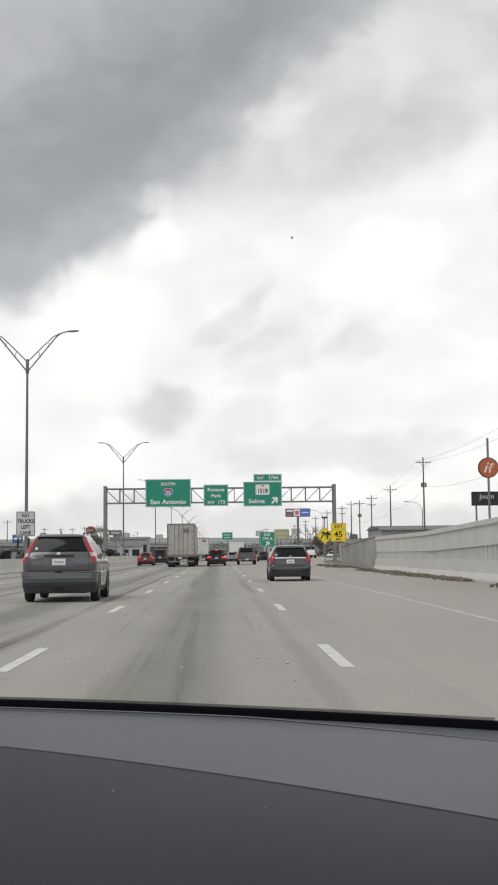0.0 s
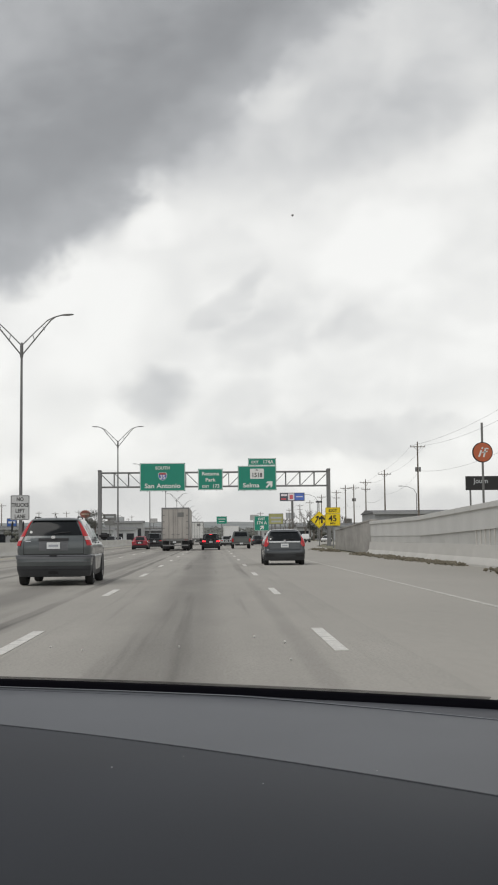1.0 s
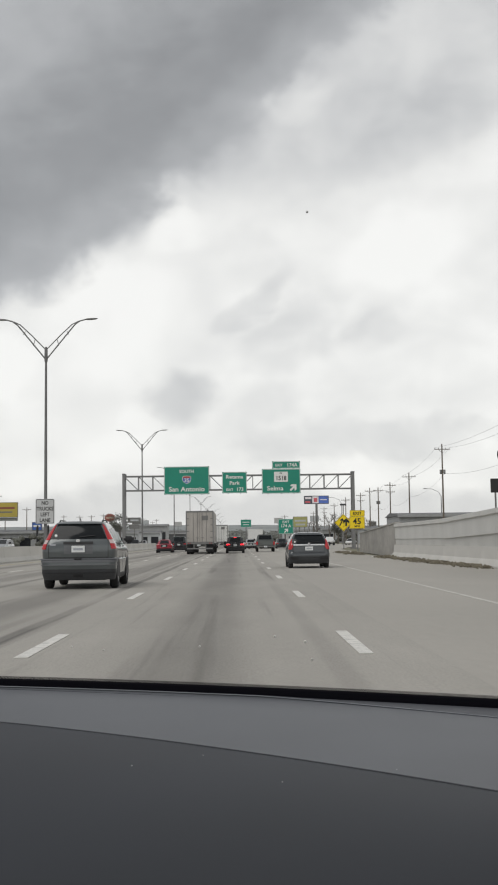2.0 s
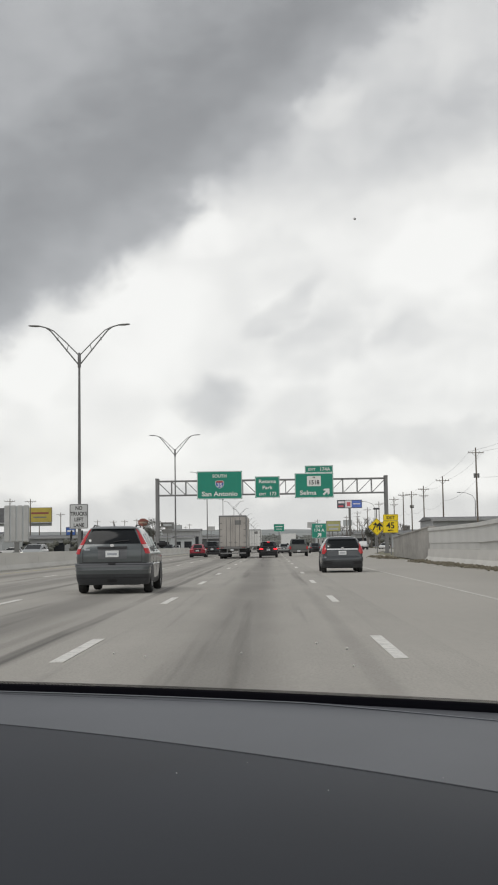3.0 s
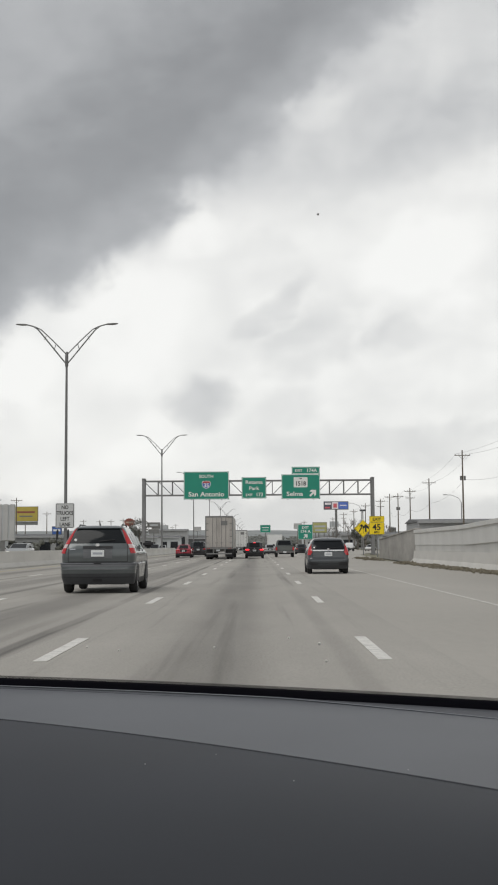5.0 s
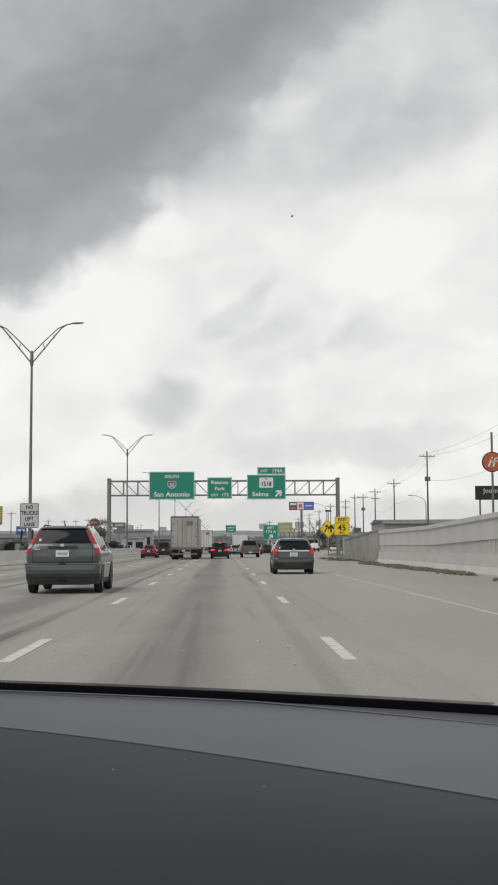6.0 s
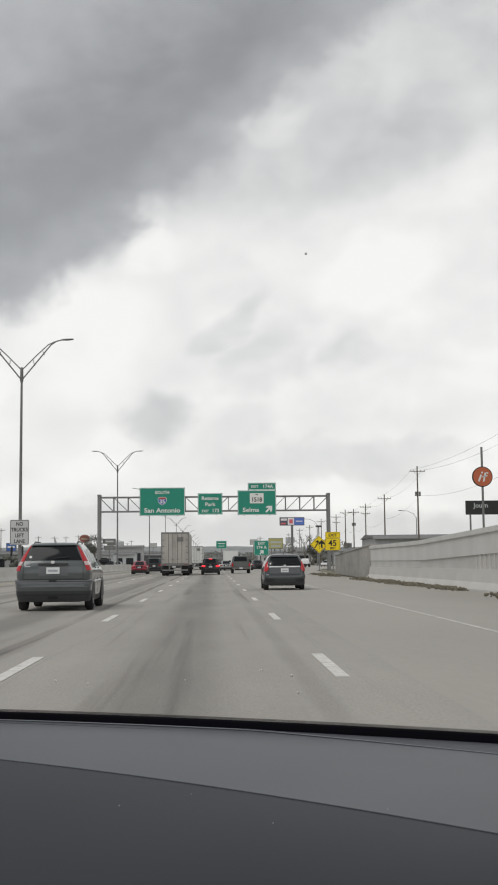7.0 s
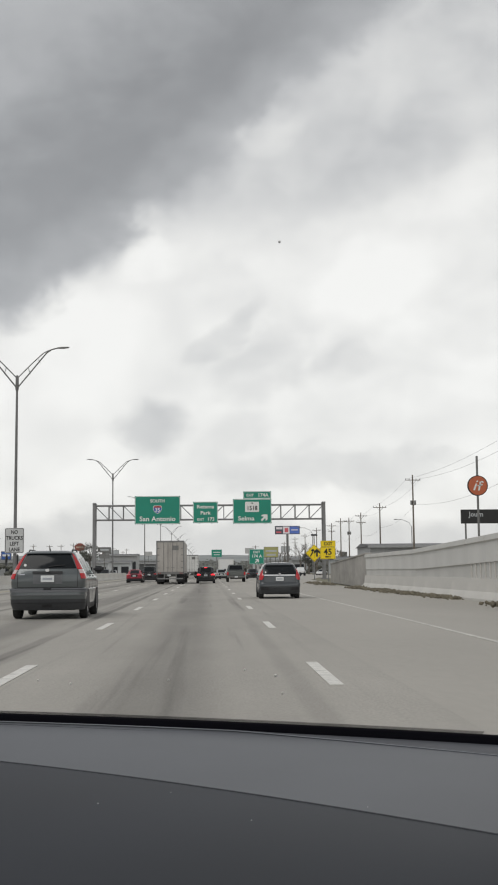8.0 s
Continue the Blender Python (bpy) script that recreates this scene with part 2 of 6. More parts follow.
M_TYRE = mat("tyre_rubber", (0.022, 0.022, 0.022), 0.85, vary=0.2)
M_RIM = mat("wheel_alloy", (0.60, 0.60, 0.61), 0.4, 0.5, vary=0.1)
M_TRIM = mat("black_plastic_trim", (0.020, 0.020, 0.022), 0.6, vary=0.2)
M_VALANCE = mat("dark_grey_bumper_plastic", (0.042, 0.044, 0.048), 0.6, vary=0.2)
M_CHROME = mat("chrome", (0.72, 0.72, 0.73), 0.15, 1.0, vary=0.05)
M_BRIGHT = mat("bright_satin_strip", (0.74, 0.75, 0.76), 0.3, 0.2, vary=0.04)
M_LAMP_RED = mat("tail_lamp_red", (0.50, 0.015, 0.02), 0.15, vary=0.15, coat=0.6)
M_LAMP_CLEAR = mat("lamp_clear", (0.66, 0.50, 0.49), 0.12, vary=0.1, coat=0.6)
M_BRAKE = mat("brake_lamp_lit", (1.0, 0.018, 0.03), 0.3, emit=2.2)
M_HEAD = mat("headlamp_lit", (1.0, 0.98, 0.92), 0.2, emit=6.0)
M_PLATE = mat("number_plate_white", (0.74, 0.76, 0.76), 0.4, vary=0.08, scale=30)
M_PLATE_INK = mat("number_plate_ink", (0.40, 0.42, 0.46), 0.5)
M_GREY_CAR = mat("slate_grey_car_paint", (0.105, 0.118, 0.122), 0.28, 0.35, vary=0.06, coat=0.8)
M_GREY_BUMPER = mat("grey_bumper_plastic", (0.125, 0.13, 0.138), 0.5, vary=0.08)
M_DARK_CAR = mat("charcoal_car_paint", (0.062, 0.069, 0.075), 0.25, 0.35, vary=0.06, coat=0.8)
M_BLACK_CAR = mat("black_car_paint", (0.02, 0.022, 0.025), 0.22, 0.3, vary=0.06, coat=0.8)
M_RED_CAR = mat("red_car_paint", (0.35, 0.020, 0.042), 0.25, 0.2, vary=0.06, coat=0.8)
M_WHITE_CAR = mat("white_car_paint", (0.72, 0.72, 0.71), 0.3, vary=0.05, coat=0.6)
M_SILVER_CAR = mat("silver_car_paint", (0.42, 0.43, 0.43), 0.3, 0.5, vary=0.05, coat=0.6)
M_PICKUP = mat("grey_green_pickup_paint", (0.115, 0.125, 0.12), 0.3, 0.3, vary=0.06, coat=0.6)
M_TRAILER = mat("dusty_trailer_aluminium", (0.43, 0.405, 0.375), 0.55, 0.2, vary=0.30, scale=1.2, stretch=(1, 1, 0.4))
M_TRAILER_W = mat("white_trailer_paint", (0.66, 0.66, 0.64), 0.5, vary=0.12, scale=1.2)
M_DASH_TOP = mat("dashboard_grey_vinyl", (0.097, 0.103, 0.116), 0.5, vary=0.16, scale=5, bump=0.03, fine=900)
M_DASH_PAD = mat("dashboard_dark_vinyl", (0.0150, 0.0180, 0.0262), 0.6, vary=0.22, scale=5, bump=0.03, fine=900)
M_DASH_STRIP = mat("dashboard_darker_strip", (0.068, 0.072, 0.082), 0.6, vary=0.15, scale=5, bump=0.03, fine=900)
M_DASH_HIGHLIGHT = mat("dashboard_highlight_pale", (0.17, 0.18, 0.20), 0.45, vary=0.10)
M_SEAL = mat("windscreen_seal_rubber", (0.004, 0.004, 0.006), 0.85, vary=0.15, spec=0.04)
M_SEAM = mat("dashboard_seam_thread", (0.052, 0.056, 0.064), 0.7)
M_CABIN = mat("cabin_headliner", (0.30, 0.29, 0.28), 0.9, vary=0.06)
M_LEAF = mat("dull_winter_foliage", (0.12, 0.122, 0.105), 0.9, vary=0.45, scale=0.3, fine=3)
# distance haze is put into the paler base colours of these two
M_FAR_WOODS = mat("haze_paled_winter_woods", (0.17, 0.175, 0.16), 0.95, vary=0.4, scale=0.3, fine=3)
M_HILL = mat("haze_paled_wooded_ridge", (0.29, 0.305, 0.30), 1.0, vary=0.25, scale=0.02, fine=0.2)
M_BARK = mat("grey_bark", (0.14, 0.125, 0.11), 0.9, vary=0.3)
M_PYLON = mat("dull_pylon_cladding", (0.47, 0.47, 0.465), 0.6, vary=0.2, scale=0.5)
M_SHED = mat("grey_shed_cladding", (0.34, 0.345, 0.35), 0.6, vary=0.15, scale=0.4, stretch=(3, 3, 0.3))
M_SHED_LT = mat("pale_shed_cladding", (0.47, 0.49, 0.50), 0.6, vary=0.15, scale=0.4)
M_ROOF = mat("dark_metal_roof", (0.10, 0.10, 0.105), 0.5, 0.2, vary=0.2, scale=0.3)
M_OPENING = mat("dark_window_glass", (0.02, 0.022, 0.026), 0.15, vary=0.2)
M_SMUDGE = mat("insect_smudge", (0.62, 0.62, 0.61), 0.8)
M_RUBBLE = mat("dry_weeds_and_grit", (0.19, 0.17, 0.125), 0.95, vary=0.5, scale=2)
M_RUST_RED = mat("rust_red_sign", (0.27, 0.085, 0.065), 0.6)


# ---------------------------------------------------------------- mesh helpers
def obj_from(name, bm, material, parent=None, label="", smooth=False):
    me = bpy.data.meshes.new(name)
    bmesh.ops.recalc_face_normals(bm, faces=bm.faces)
    bm.to_mesh(me)
    bm.free()
    me.materials.append(material)
    if smooth:
        for p in me.polygons:
            p.use_smooth = True
        me.set_sharp_from_angle(angle=radians(38))
    ob = new(name, me)
    if parent is not None:
        ob.parent = parent
    if label:
        ob["label"] = label
    return ob


def part(name, bm, material, parent, label="", smooth=False):
    return obj_from(name, bm, material, parent, label, smooth)


def thing(name, label, category, group="", kind="", at=(0, 0, 0), rz=0):
    ob = new(name)
    ob.empty_display_size = 0.3
    ob.matrix_basis = pose(*at, 0, 0, rz)
    return tagged(ob, label, category, group, kind)


def box(x0, x1, y0, y1, z0, z1, bevel=0.0, seg=2, bm=None):
    own = bmesh.new()
    bmesh.ops.create_cube(own, size=1.0)
    for v in own.verts:
        v.co = ((x0 + x1) / 2 + v.co.x * (x1 - x0), (y0 + y1) / 2 + v.co.y * (y1 - y0), (z0 + z1) / 2 + v.co.z * (z1 - z0))
    if bevel:
        bmesh.ops.bevel(own, geom=own.edges[:], offset=bevel, segments=seg, affect="EDGES", clamp_overlap=True)
    return merge(bm, own)


def merge(bm, other):
    """Adds the faces of one bmesh to another."""
    if bm is None:
        return other
    tmp = bpy.data.meshes.new("tmp")
    other.to_mesh(tmp)
    other.free()
    bm.from_mesh(tmp)
    bpy.data.meshes.remove(tmp)
    return bm


def tube(path, radii, n=8, bm=None):
    """A round bar through the points of path, with a radius at each."""
    own = bmesh.new()
    rings = []
    pts = [Vector(p) for p in path]
    for i, p in enumerate(pts):
        d = (pts[min(i + 1, len(pts) - 1)] - pts[max(i - 1, 0)]).normalized()
        side = d.cross(Vector((0, 0, 1)) if abs(d.z) < 0.9 else Vector((0, 1, 0))).normalized()
        up = side.cross(d)
        r = radii[i] if isinstance(radii, (list, tuple)) else radii
        rings.append([own.verts.new(p + (side * math.cos(2 * math.pi * k / n) + up * math.sin(2 * math.pi * k / n)) * r) for k in range(n)])
    for a, b in zip(rings, rings[1:]):
        for k in range(n):
            own.faces.new((a[k], a[(k + 1) % n], b[(k + 1) % n], b[k]))
    own.faces.new(rings[0][::-1])
    own.faces.new(rings[-1])
    return merge(bm, own)


def loft(stations, n=28, power=5.0):
    """A closed hull along y: stations of (y, half width, z low, z high), with rounded-square sections."""
    bm = bmesh.new()
    rings = []
    for y, hw, z0, z1 in stations:
        ring = []
        for k in range(n):
            a = 2 * math.pi * (k + 0.5) / n
            c, s = math.cos(a), math.sin(a)
            ring.append(bm.verts.new((hw * math.copysign(abs(c) ** (2 / power), c), y, (z0 + z1) / 2 + (z1 - z0) / 2 * math.copysign(abs(s) ** (2 / power), s))))
        rings.append(ring)
    for a, b in zip(rings, rings[1:]):
        for k in range(n):
            bm.faces.new((a[k], a[(k + 1) % n], b[(k + 1) % n], b[k]))
    bm.faces.new(rings[0])
    bm.faces.new(rings[-1][::-1])
    return bm


def hull(corners, bevel=0.0, seg=3):
    """A six-sided solid: four corners below, four above, each in order round."""
    bm = bmesh.new()
    v = [bm.verts.new(c) for c in corners]
    for f in ((0, 3, 2, 1), (4, 5, 6, 7), (0, 1, 5, 4), (1, 2, 6, 5), (2, 3, 7, 6), (3, 0, 4, 7)):
        bm.faces.new([v[i] for i in f])
    if bevel:
        bmesh.ops.bevel(bm, geom=bm.edges[:], offset=bevel, segments=seg, affect="EDGES", clamp_overlap=True)
    return bm


def plate(quad, thick, out):
    """A thin slab on a quad of four points, raised towards out."""
    o = Vector(out).normalized() * thick
    q = [Vector(p) for p in quad]
    return hull([tuple(p) for p in q] + [tuple(p + o) for p in q])


def patch_on(quad, a0, a1, b0, b1):
    """The part of a quad between fractions a (across) and b (up)."""
    p = [Vector(c) for c in quad]

    def at(a, b):
        return (p[0] * (1 - a) + p[1] * a) * (1 - b) + (p[3] * (1 - a) + p[2] * a) * b

    return [at(a0, b0), at(a1, b0), at(a1, b1), at(a0, b1)]


def prism(outline, y0, y1):
    """An outline of (x, z) pushed along y."""
    bm = bmesh.new()
    a = [bm.verts.new((x, y0, z)) for x, z in outline]
    b = [bm.verts.new((x, y1, z)) for x, z in outline]
    n = len(outline)
    for k in range(n):
        bm.faces.new((a[k], a[(k + 1) % n], b[(k + 1) % n], b[k]))
    bm.faces.new(a[::-1])
    bm.faces.new(b)
    return bm


def words(text, size, x, z, y, material, parent, name="lettering", squeeze=1.0):
    """Raised lettering that faces the traffic, centred on x."""
    cu = bpy.data.curves.new(name, "FONT")
    cu.body, cu.size, cu.align_x, cu.extrude, cu.offset = text, size, "CENTER", 0.006, size * 0.020
    cu.resolution_u = 3
    tmp = bpy.data.objects.new(name, cu)
    scene.collection.objects.link(tmp)
    me = bpy.data.meshes.new_from_object(tmp.evaluated_get(bpy.context.evaluated_depsgraph_get()))
    bpy.data.objects.remove(tmp)
    me.transform(pose(x, y, z, 90, 0, 0) @ Matrix.Diagonal((squeeze, 1, 1, 1)))
    me.materials.clear()
    me.materials.append(material)
    ob = new(name, me)
    ob.parent = parent
    return ob


# ---------------------------------------------------------------- the setting
def sheet(name, x0, x1, y0, y1, z, material, label, category, nx=1, ny=1):
    bm = bmesh.new()
    bmesh.ops.create_grid(bm, x_segments=nx, y_segments=ny, size=0.5)
    for v in bm.verts:
        v.co = ((x0 + x1) / 2 + v.co.x * (x1 - x0), (y0 + y1) / 2 + v.co.y * (y1 - y0), z)
    ob = obj_from(name, bm, material)
    return tagged(ob, label, category, kind="structure")


sheet("ground", -2200, 2200, -400, 3600, -0.06, M_GROUND, "flat dry grass land beside the highway", "ground")
sheet("road", -14.2, 2.05, -80, 1600, 0.0, M_ROAD, "worn pale concrete highway lanes with dark oil tracks", "road")
sheet("shoulder", 2.05, 10.2, -80, 1600, 0.0, M_SHOULDER, "pale concrete outer lane and shoulder beside the wall", "shoulder")
sheet("opposite_road", -36.0, -15.0, -80, 1600, 0.0, M_SHOULDER, "pale concrete carriageway beyond the median barrier", "road")
sheet("frontage_road", 18.0, 30.0, 110, 1600, 0.0, M_SHOULDER, "pale frontage road beyond the exit", "road")

def slab(name, outline_xy, z, material, label, category):
    """A flat paved piece with a given outline."""
    bm = bmesh.new()
    low = [bm.verts.new((x, y, z - 0.05)) for x, y in outline_xy]
    top = [bm.verts.new((x, y, z)) for x, y in outline_xy]
    n = len(top)
    for k in range(n):
        bm.faces.new((low[k], low[(k + 1) % n], top[(k + 1) % n], top[k]))
    bm.faces.new(low[::-1])
    bm.faces.new(top)
    return tagged(obj_from(name, bm, material), label, category, kind="structure")


slab("exit_ramp", ((10.2, 112), (11.6, 112), (13.2, 150), (18.0, 190), (24.0, 240), (24.0, 330), (18.0, 300), (12.6, 240), (10.2, 205)), -0.004, M_SHOULDER, "pale concrete exit ramp that leaves the highway", "road")
slab("gore_line", ((4.95, 150), (5.12, 150), (7.2, 186), (11.4, 232), (16.6, 286), (16.3, 286), (11.1, 232), (6.98, 186)), 0.008, M_PAINT_OLD, "solid white line round the exit nose", "lane marking")
slab("gore_line", ((4.72, 186), (4.86, 186), (6.3, 212), (9.2, 246), (9.0, 246), (6.1, 212)), 0.008, M_PAINT_OLD, "solid white line round the exit nose", "lane marking")

LINES = (-9.60, -5.94, -2.28, 1.34)
CYCLE = 12.19
markings = thing("lane_marking", "broken white painted lines between the lanes", "lane marking", kind="structure")
dash_mesh = None
for lx in LINES:
    for k in range(-2, 40):
        y = 12.25 + CYCLE * k
        if dash_mesh is None:
            bm = box(-0.075, 0.075, 0, 3.05, 0.002, 0.008)
            first = part("painted_dash", bm, M_PAINT_W, markings)
            dash_mesh = first.data
            ob = first
        else:
            ob = new("painted_dash", dash_mesh)
            ob.parent = markings
        ob.matrix_basis = pose(lx, y, 0)
bm = box(4.68, 4.79, -80, 900, 0.002, 0.008)
tagged(obj_from("edge_line", bm, M_PAINT_OLD), "solid white edge line along the shoulder", "lane marking", kind="structure")
bm = box(-13.0, -12.88, -80, 900, 0.002, 0.008)
tagged(obj_from("yellow_edge_line", bm, M_PAINT_YELLOW), "faded yellow edge line beside the median", "lane marking", kind="structure")

# median barrier, cast in lengths
median = thing("median_barrier", "pale cast concrete safety barrier along the median", "barrier", kind="structure")
SAFETY = ((-0.30, 0.0), (0.30, 0.0), (0.30, 0.08), (0.14, 0.33), (0.08, 1.00), (-0.08, 1.00), (-0.14, 0.33), (-0.30, 0.08))
length_mesh = None
for k in range(-6, 60):
    if length_mesh is None:
        ob = part("barrier_length", prism(SAFETY, 0.012, 9.0), M_BARRIER, median)
        length_mesh = ob.data
    else:
        ob = new("barrier_length", length_mesh)
        ob.parent = median
    ob.matrix_basis = pose(-14.6, k * 9.02, 0)

# retaining wall on the shoulder side: base, panels, coping; it ends where the exit opens
wall = thing("wall_east", "long pale concrete retaining wall with a plain coping", "wall", kind="structure")
WALL_X, WALL_END = 10.4, 73.5
base_mesh = panel_mesh = cap_mesh = rib_mesh = None


def ramp_top(y):
    return 2.2 + 0.016 * max(0.0, 58 - y)


for k in range(53):
    y = WALL_END + 3.05 - 3.05 * (k + 1)
    if y < 58:
        # here the top climbs towards the ramp that the wall holds up
        za, zb = ramp_top(y), ramp_top(y + 3.05)
        b1 = new("wall_base", base_mesh)
        b1.parent = wall
        p1 = part("panel", hull([(0.03, 0.01, 0.84), (0.25, 0.01, 0.84), (0.25, 3.04, 0.84), (0.03, 3.04, 0.84), (0.03, 0.01, za - 1.0), (0.25, 0.01, za - 1.0), (0.25, 3.04, zb - 1.0), (0.03, 3.04, zb - 1.0)]), M_WALL_RIBBED, wall)
        q1 = part("parapet", hull([(-0.04, 0.003, za - 1.0), (0.25, 0.003, za - 1.0), (0.25, 3.047, zb - 1.0), (-0.04, 3.047, zb - 1.0), (-0.04, 0.003, za - 0.22), (0.25, 0.003, za - 0.22), (0.25, 3.047, zb - 0.22), (-0.04, 3.047, zb - 0.22)]), M_WALL, wall)
        c1 = part("coping", hull([(-0.12, 0.004, za - 0.22), (0.32, 0.004, za - 0.22), (0.32, 3.046, zb - 0.22), (-0.12, 3.046, zb - 0.22), (-0.12, 0.004, za), (0.32, 0.004, za), (0.32, 3.046, zb), (-0.12, 3.046, zb)], 0.02, 2), M_WALL, wall)
        trio = (b1, p1, q1, c1)
    elif panel_mesh is None:
        b1 = part("wall_base", prism(((-0.34, 0), (0.3, 0), (0.3, 0.84), (-0.06, 0.84), (-0.12, 0.34), (-0.34, 0.08)), 0.006, 3.044), M_BARRIER, wall)
        p1 = part("panel", box(0.03, 0.25, 0.01, 3.04, 0.84, 1.2, 0.012, 1), M_WALL_RIBBED, wall)
        q1 = part("parapet", box(0.0, 0.25, 0.003, 3.047, 1.2, 1.98, 0.012, 1), M_WALL, wall)
        c1 = part("coping", box(-0.075, 0.32, 0.004, 3.046, 1.98, 2.2, 0.02, 2), M_WALL, wall)
        base_mesh, panel_mesh, parapet_mesh, cap_mesh = b1.data, p1.data, q1.data, c1.data
        trio = (b1, p1, q1, c1)
    else:
        trio = (new("wall_base", base_mesh), new("panel", panel_mesh), new("parapet", parapet_mesh), new("coping", cap_mesh))
        for o in trio:
            o.parent = wall
    for o in trio:
        o.matrix_basis = pose(WALL_X, y, 0)
    if -10 < y < 46:
        for j in range(4):
            if rib_mesh is None:
                rib = part("rib", box(-0.02, 0.03, -0.035, 0.035, 0.84, 1.84, 0.008, 1), M_BARRIER, wall)
                rib_mesh = rib.data
            else:
                rib = new("rib", rib_mesh)
                rib.parent = wall
            yy = y + 0.38 + j * 0.762
            rib.matrix_basis = pose(WALL_X, yy, 0.84) @ Matrix.Diagonal((1, 1, ramp_top(yy) - 1.84, 1)) @ pose(0, 0, -0.84)
end = thing("wall_end", "stained broken concrete end of the retaining wall", "wall", kind="structure")
for i in range(4):
    y, x, h = WALL_END + 3 + i * 9.0, 10.4 + i * 0.36, 2.22 - i * 0.12
    part("wall_block", hull(((x, y, 0), (x + 0.4, y, 0), (x + 0.76, y + 8.99, 0), (x + 0.36, y + 8.99, 0),
                            (x + 0.02, y, h), (x + 0.4, y, h), (x + 0.76, y + 8.99, h - 0.12), (x + 0.38, y + 8.99, h - 0.12)), 0.008, 1), M_WALL_DIRTY, end)
    part("wall_cap", hull(((x - 0.04, y, h), (x + 0.44, y, h), (x + 0.80, y + 8.99, h - 0.12), (x + 0.32, y + 8.99, h - 0.12),
                          (x - 0.04, y, h + 0.1), (x + 0.44, y, h + 0.1), (x + 0.80, y + 8.99, h - 0.02), (x + 0.32, y + 8.99, h - 0.02)), 0.01, 1), M_WALL_DIRTY, end)


# ---------------------------------------------------------------- vehicles
def wheel(parent, x, y, r, width, side):
    """A tyre with a spoked rim; side is +1 or -1 for the outer face."""
    w = new("wheel")
    w.parent = parent
    w.matrix_basis = pose(x, y, r)
    own = bmesh.new()
    prof = ((r * 0.62, -width / 2), (r * 0.93, -width / 2), (r, -width / 2 + 0.04), (r, width / 2 - 0.04), (r * 0.93, width / 2), (r * 0.62, width / 2))
    n = 24
    rings = [[own.verts.new((px, rr * math.cos(2 * math.pi * k / n), rr * math.sin(2 * math.pi * k / n))) for k in range(n)] for rr, px in prof]
    for a, b in zip(rings, rings[1:] + rings[:1]):
        for k in range(n):
            own.faces.new((a[k], a[(k + 1) % n], b[(k + 1) % n], b[k]))
    part("tyre", own, M_TYRE, w, smooth=True)
    own = bmesh.new()
    f = side * (width / 2 - 0.03)
    bmesh.ops.create_cone(own, cap_ends=True, segments=24, radius1=r * 0.63, radius2=r * 0.63, depth=0.03,
                          matrix=Matrix.Translation((f - side * 0.03, 0, 0)) @ Matrix.Rotation(radians(90), 4, "Y"))
    for k in range(5):
        a = 2 * math.pi * k / 5
        sp = box(-0.02, 0.02, -0.035, 0.035, 0.03, r * 0.62)
        bmesh.ops.transform(sp, matrix=Matrix.Translation((f, 0, 0)) @ Matrix.Rotation(a, 4, "X"), verts=sp.verts)
        own = merge(own, sp)
    part("rim", own, M_RIM, w, "alloy rim")
    return w


def plate_bars(parent, x, y, z, w=0.33, h=0.165):
    p = part("number_plate", box(x - w / 2, x + w / 2, y - 0.012, y, z - h / 2, z + h / 2, 0.004, 1), M_PLATE, parent, "white number plate")
    part("plate_bar", box(x - w * 0.36, x + w * 0.36, y - 0.016, y - 0.0125, z - h * 0.17, z + h * 0.15), M_PLATE_INK, p)


def face_out(quad):
    a, b, c = Vector(quad[0]), Vector(quad[1]), Vector(quad[3])
    return (b - a).cross(c - a).normalized()


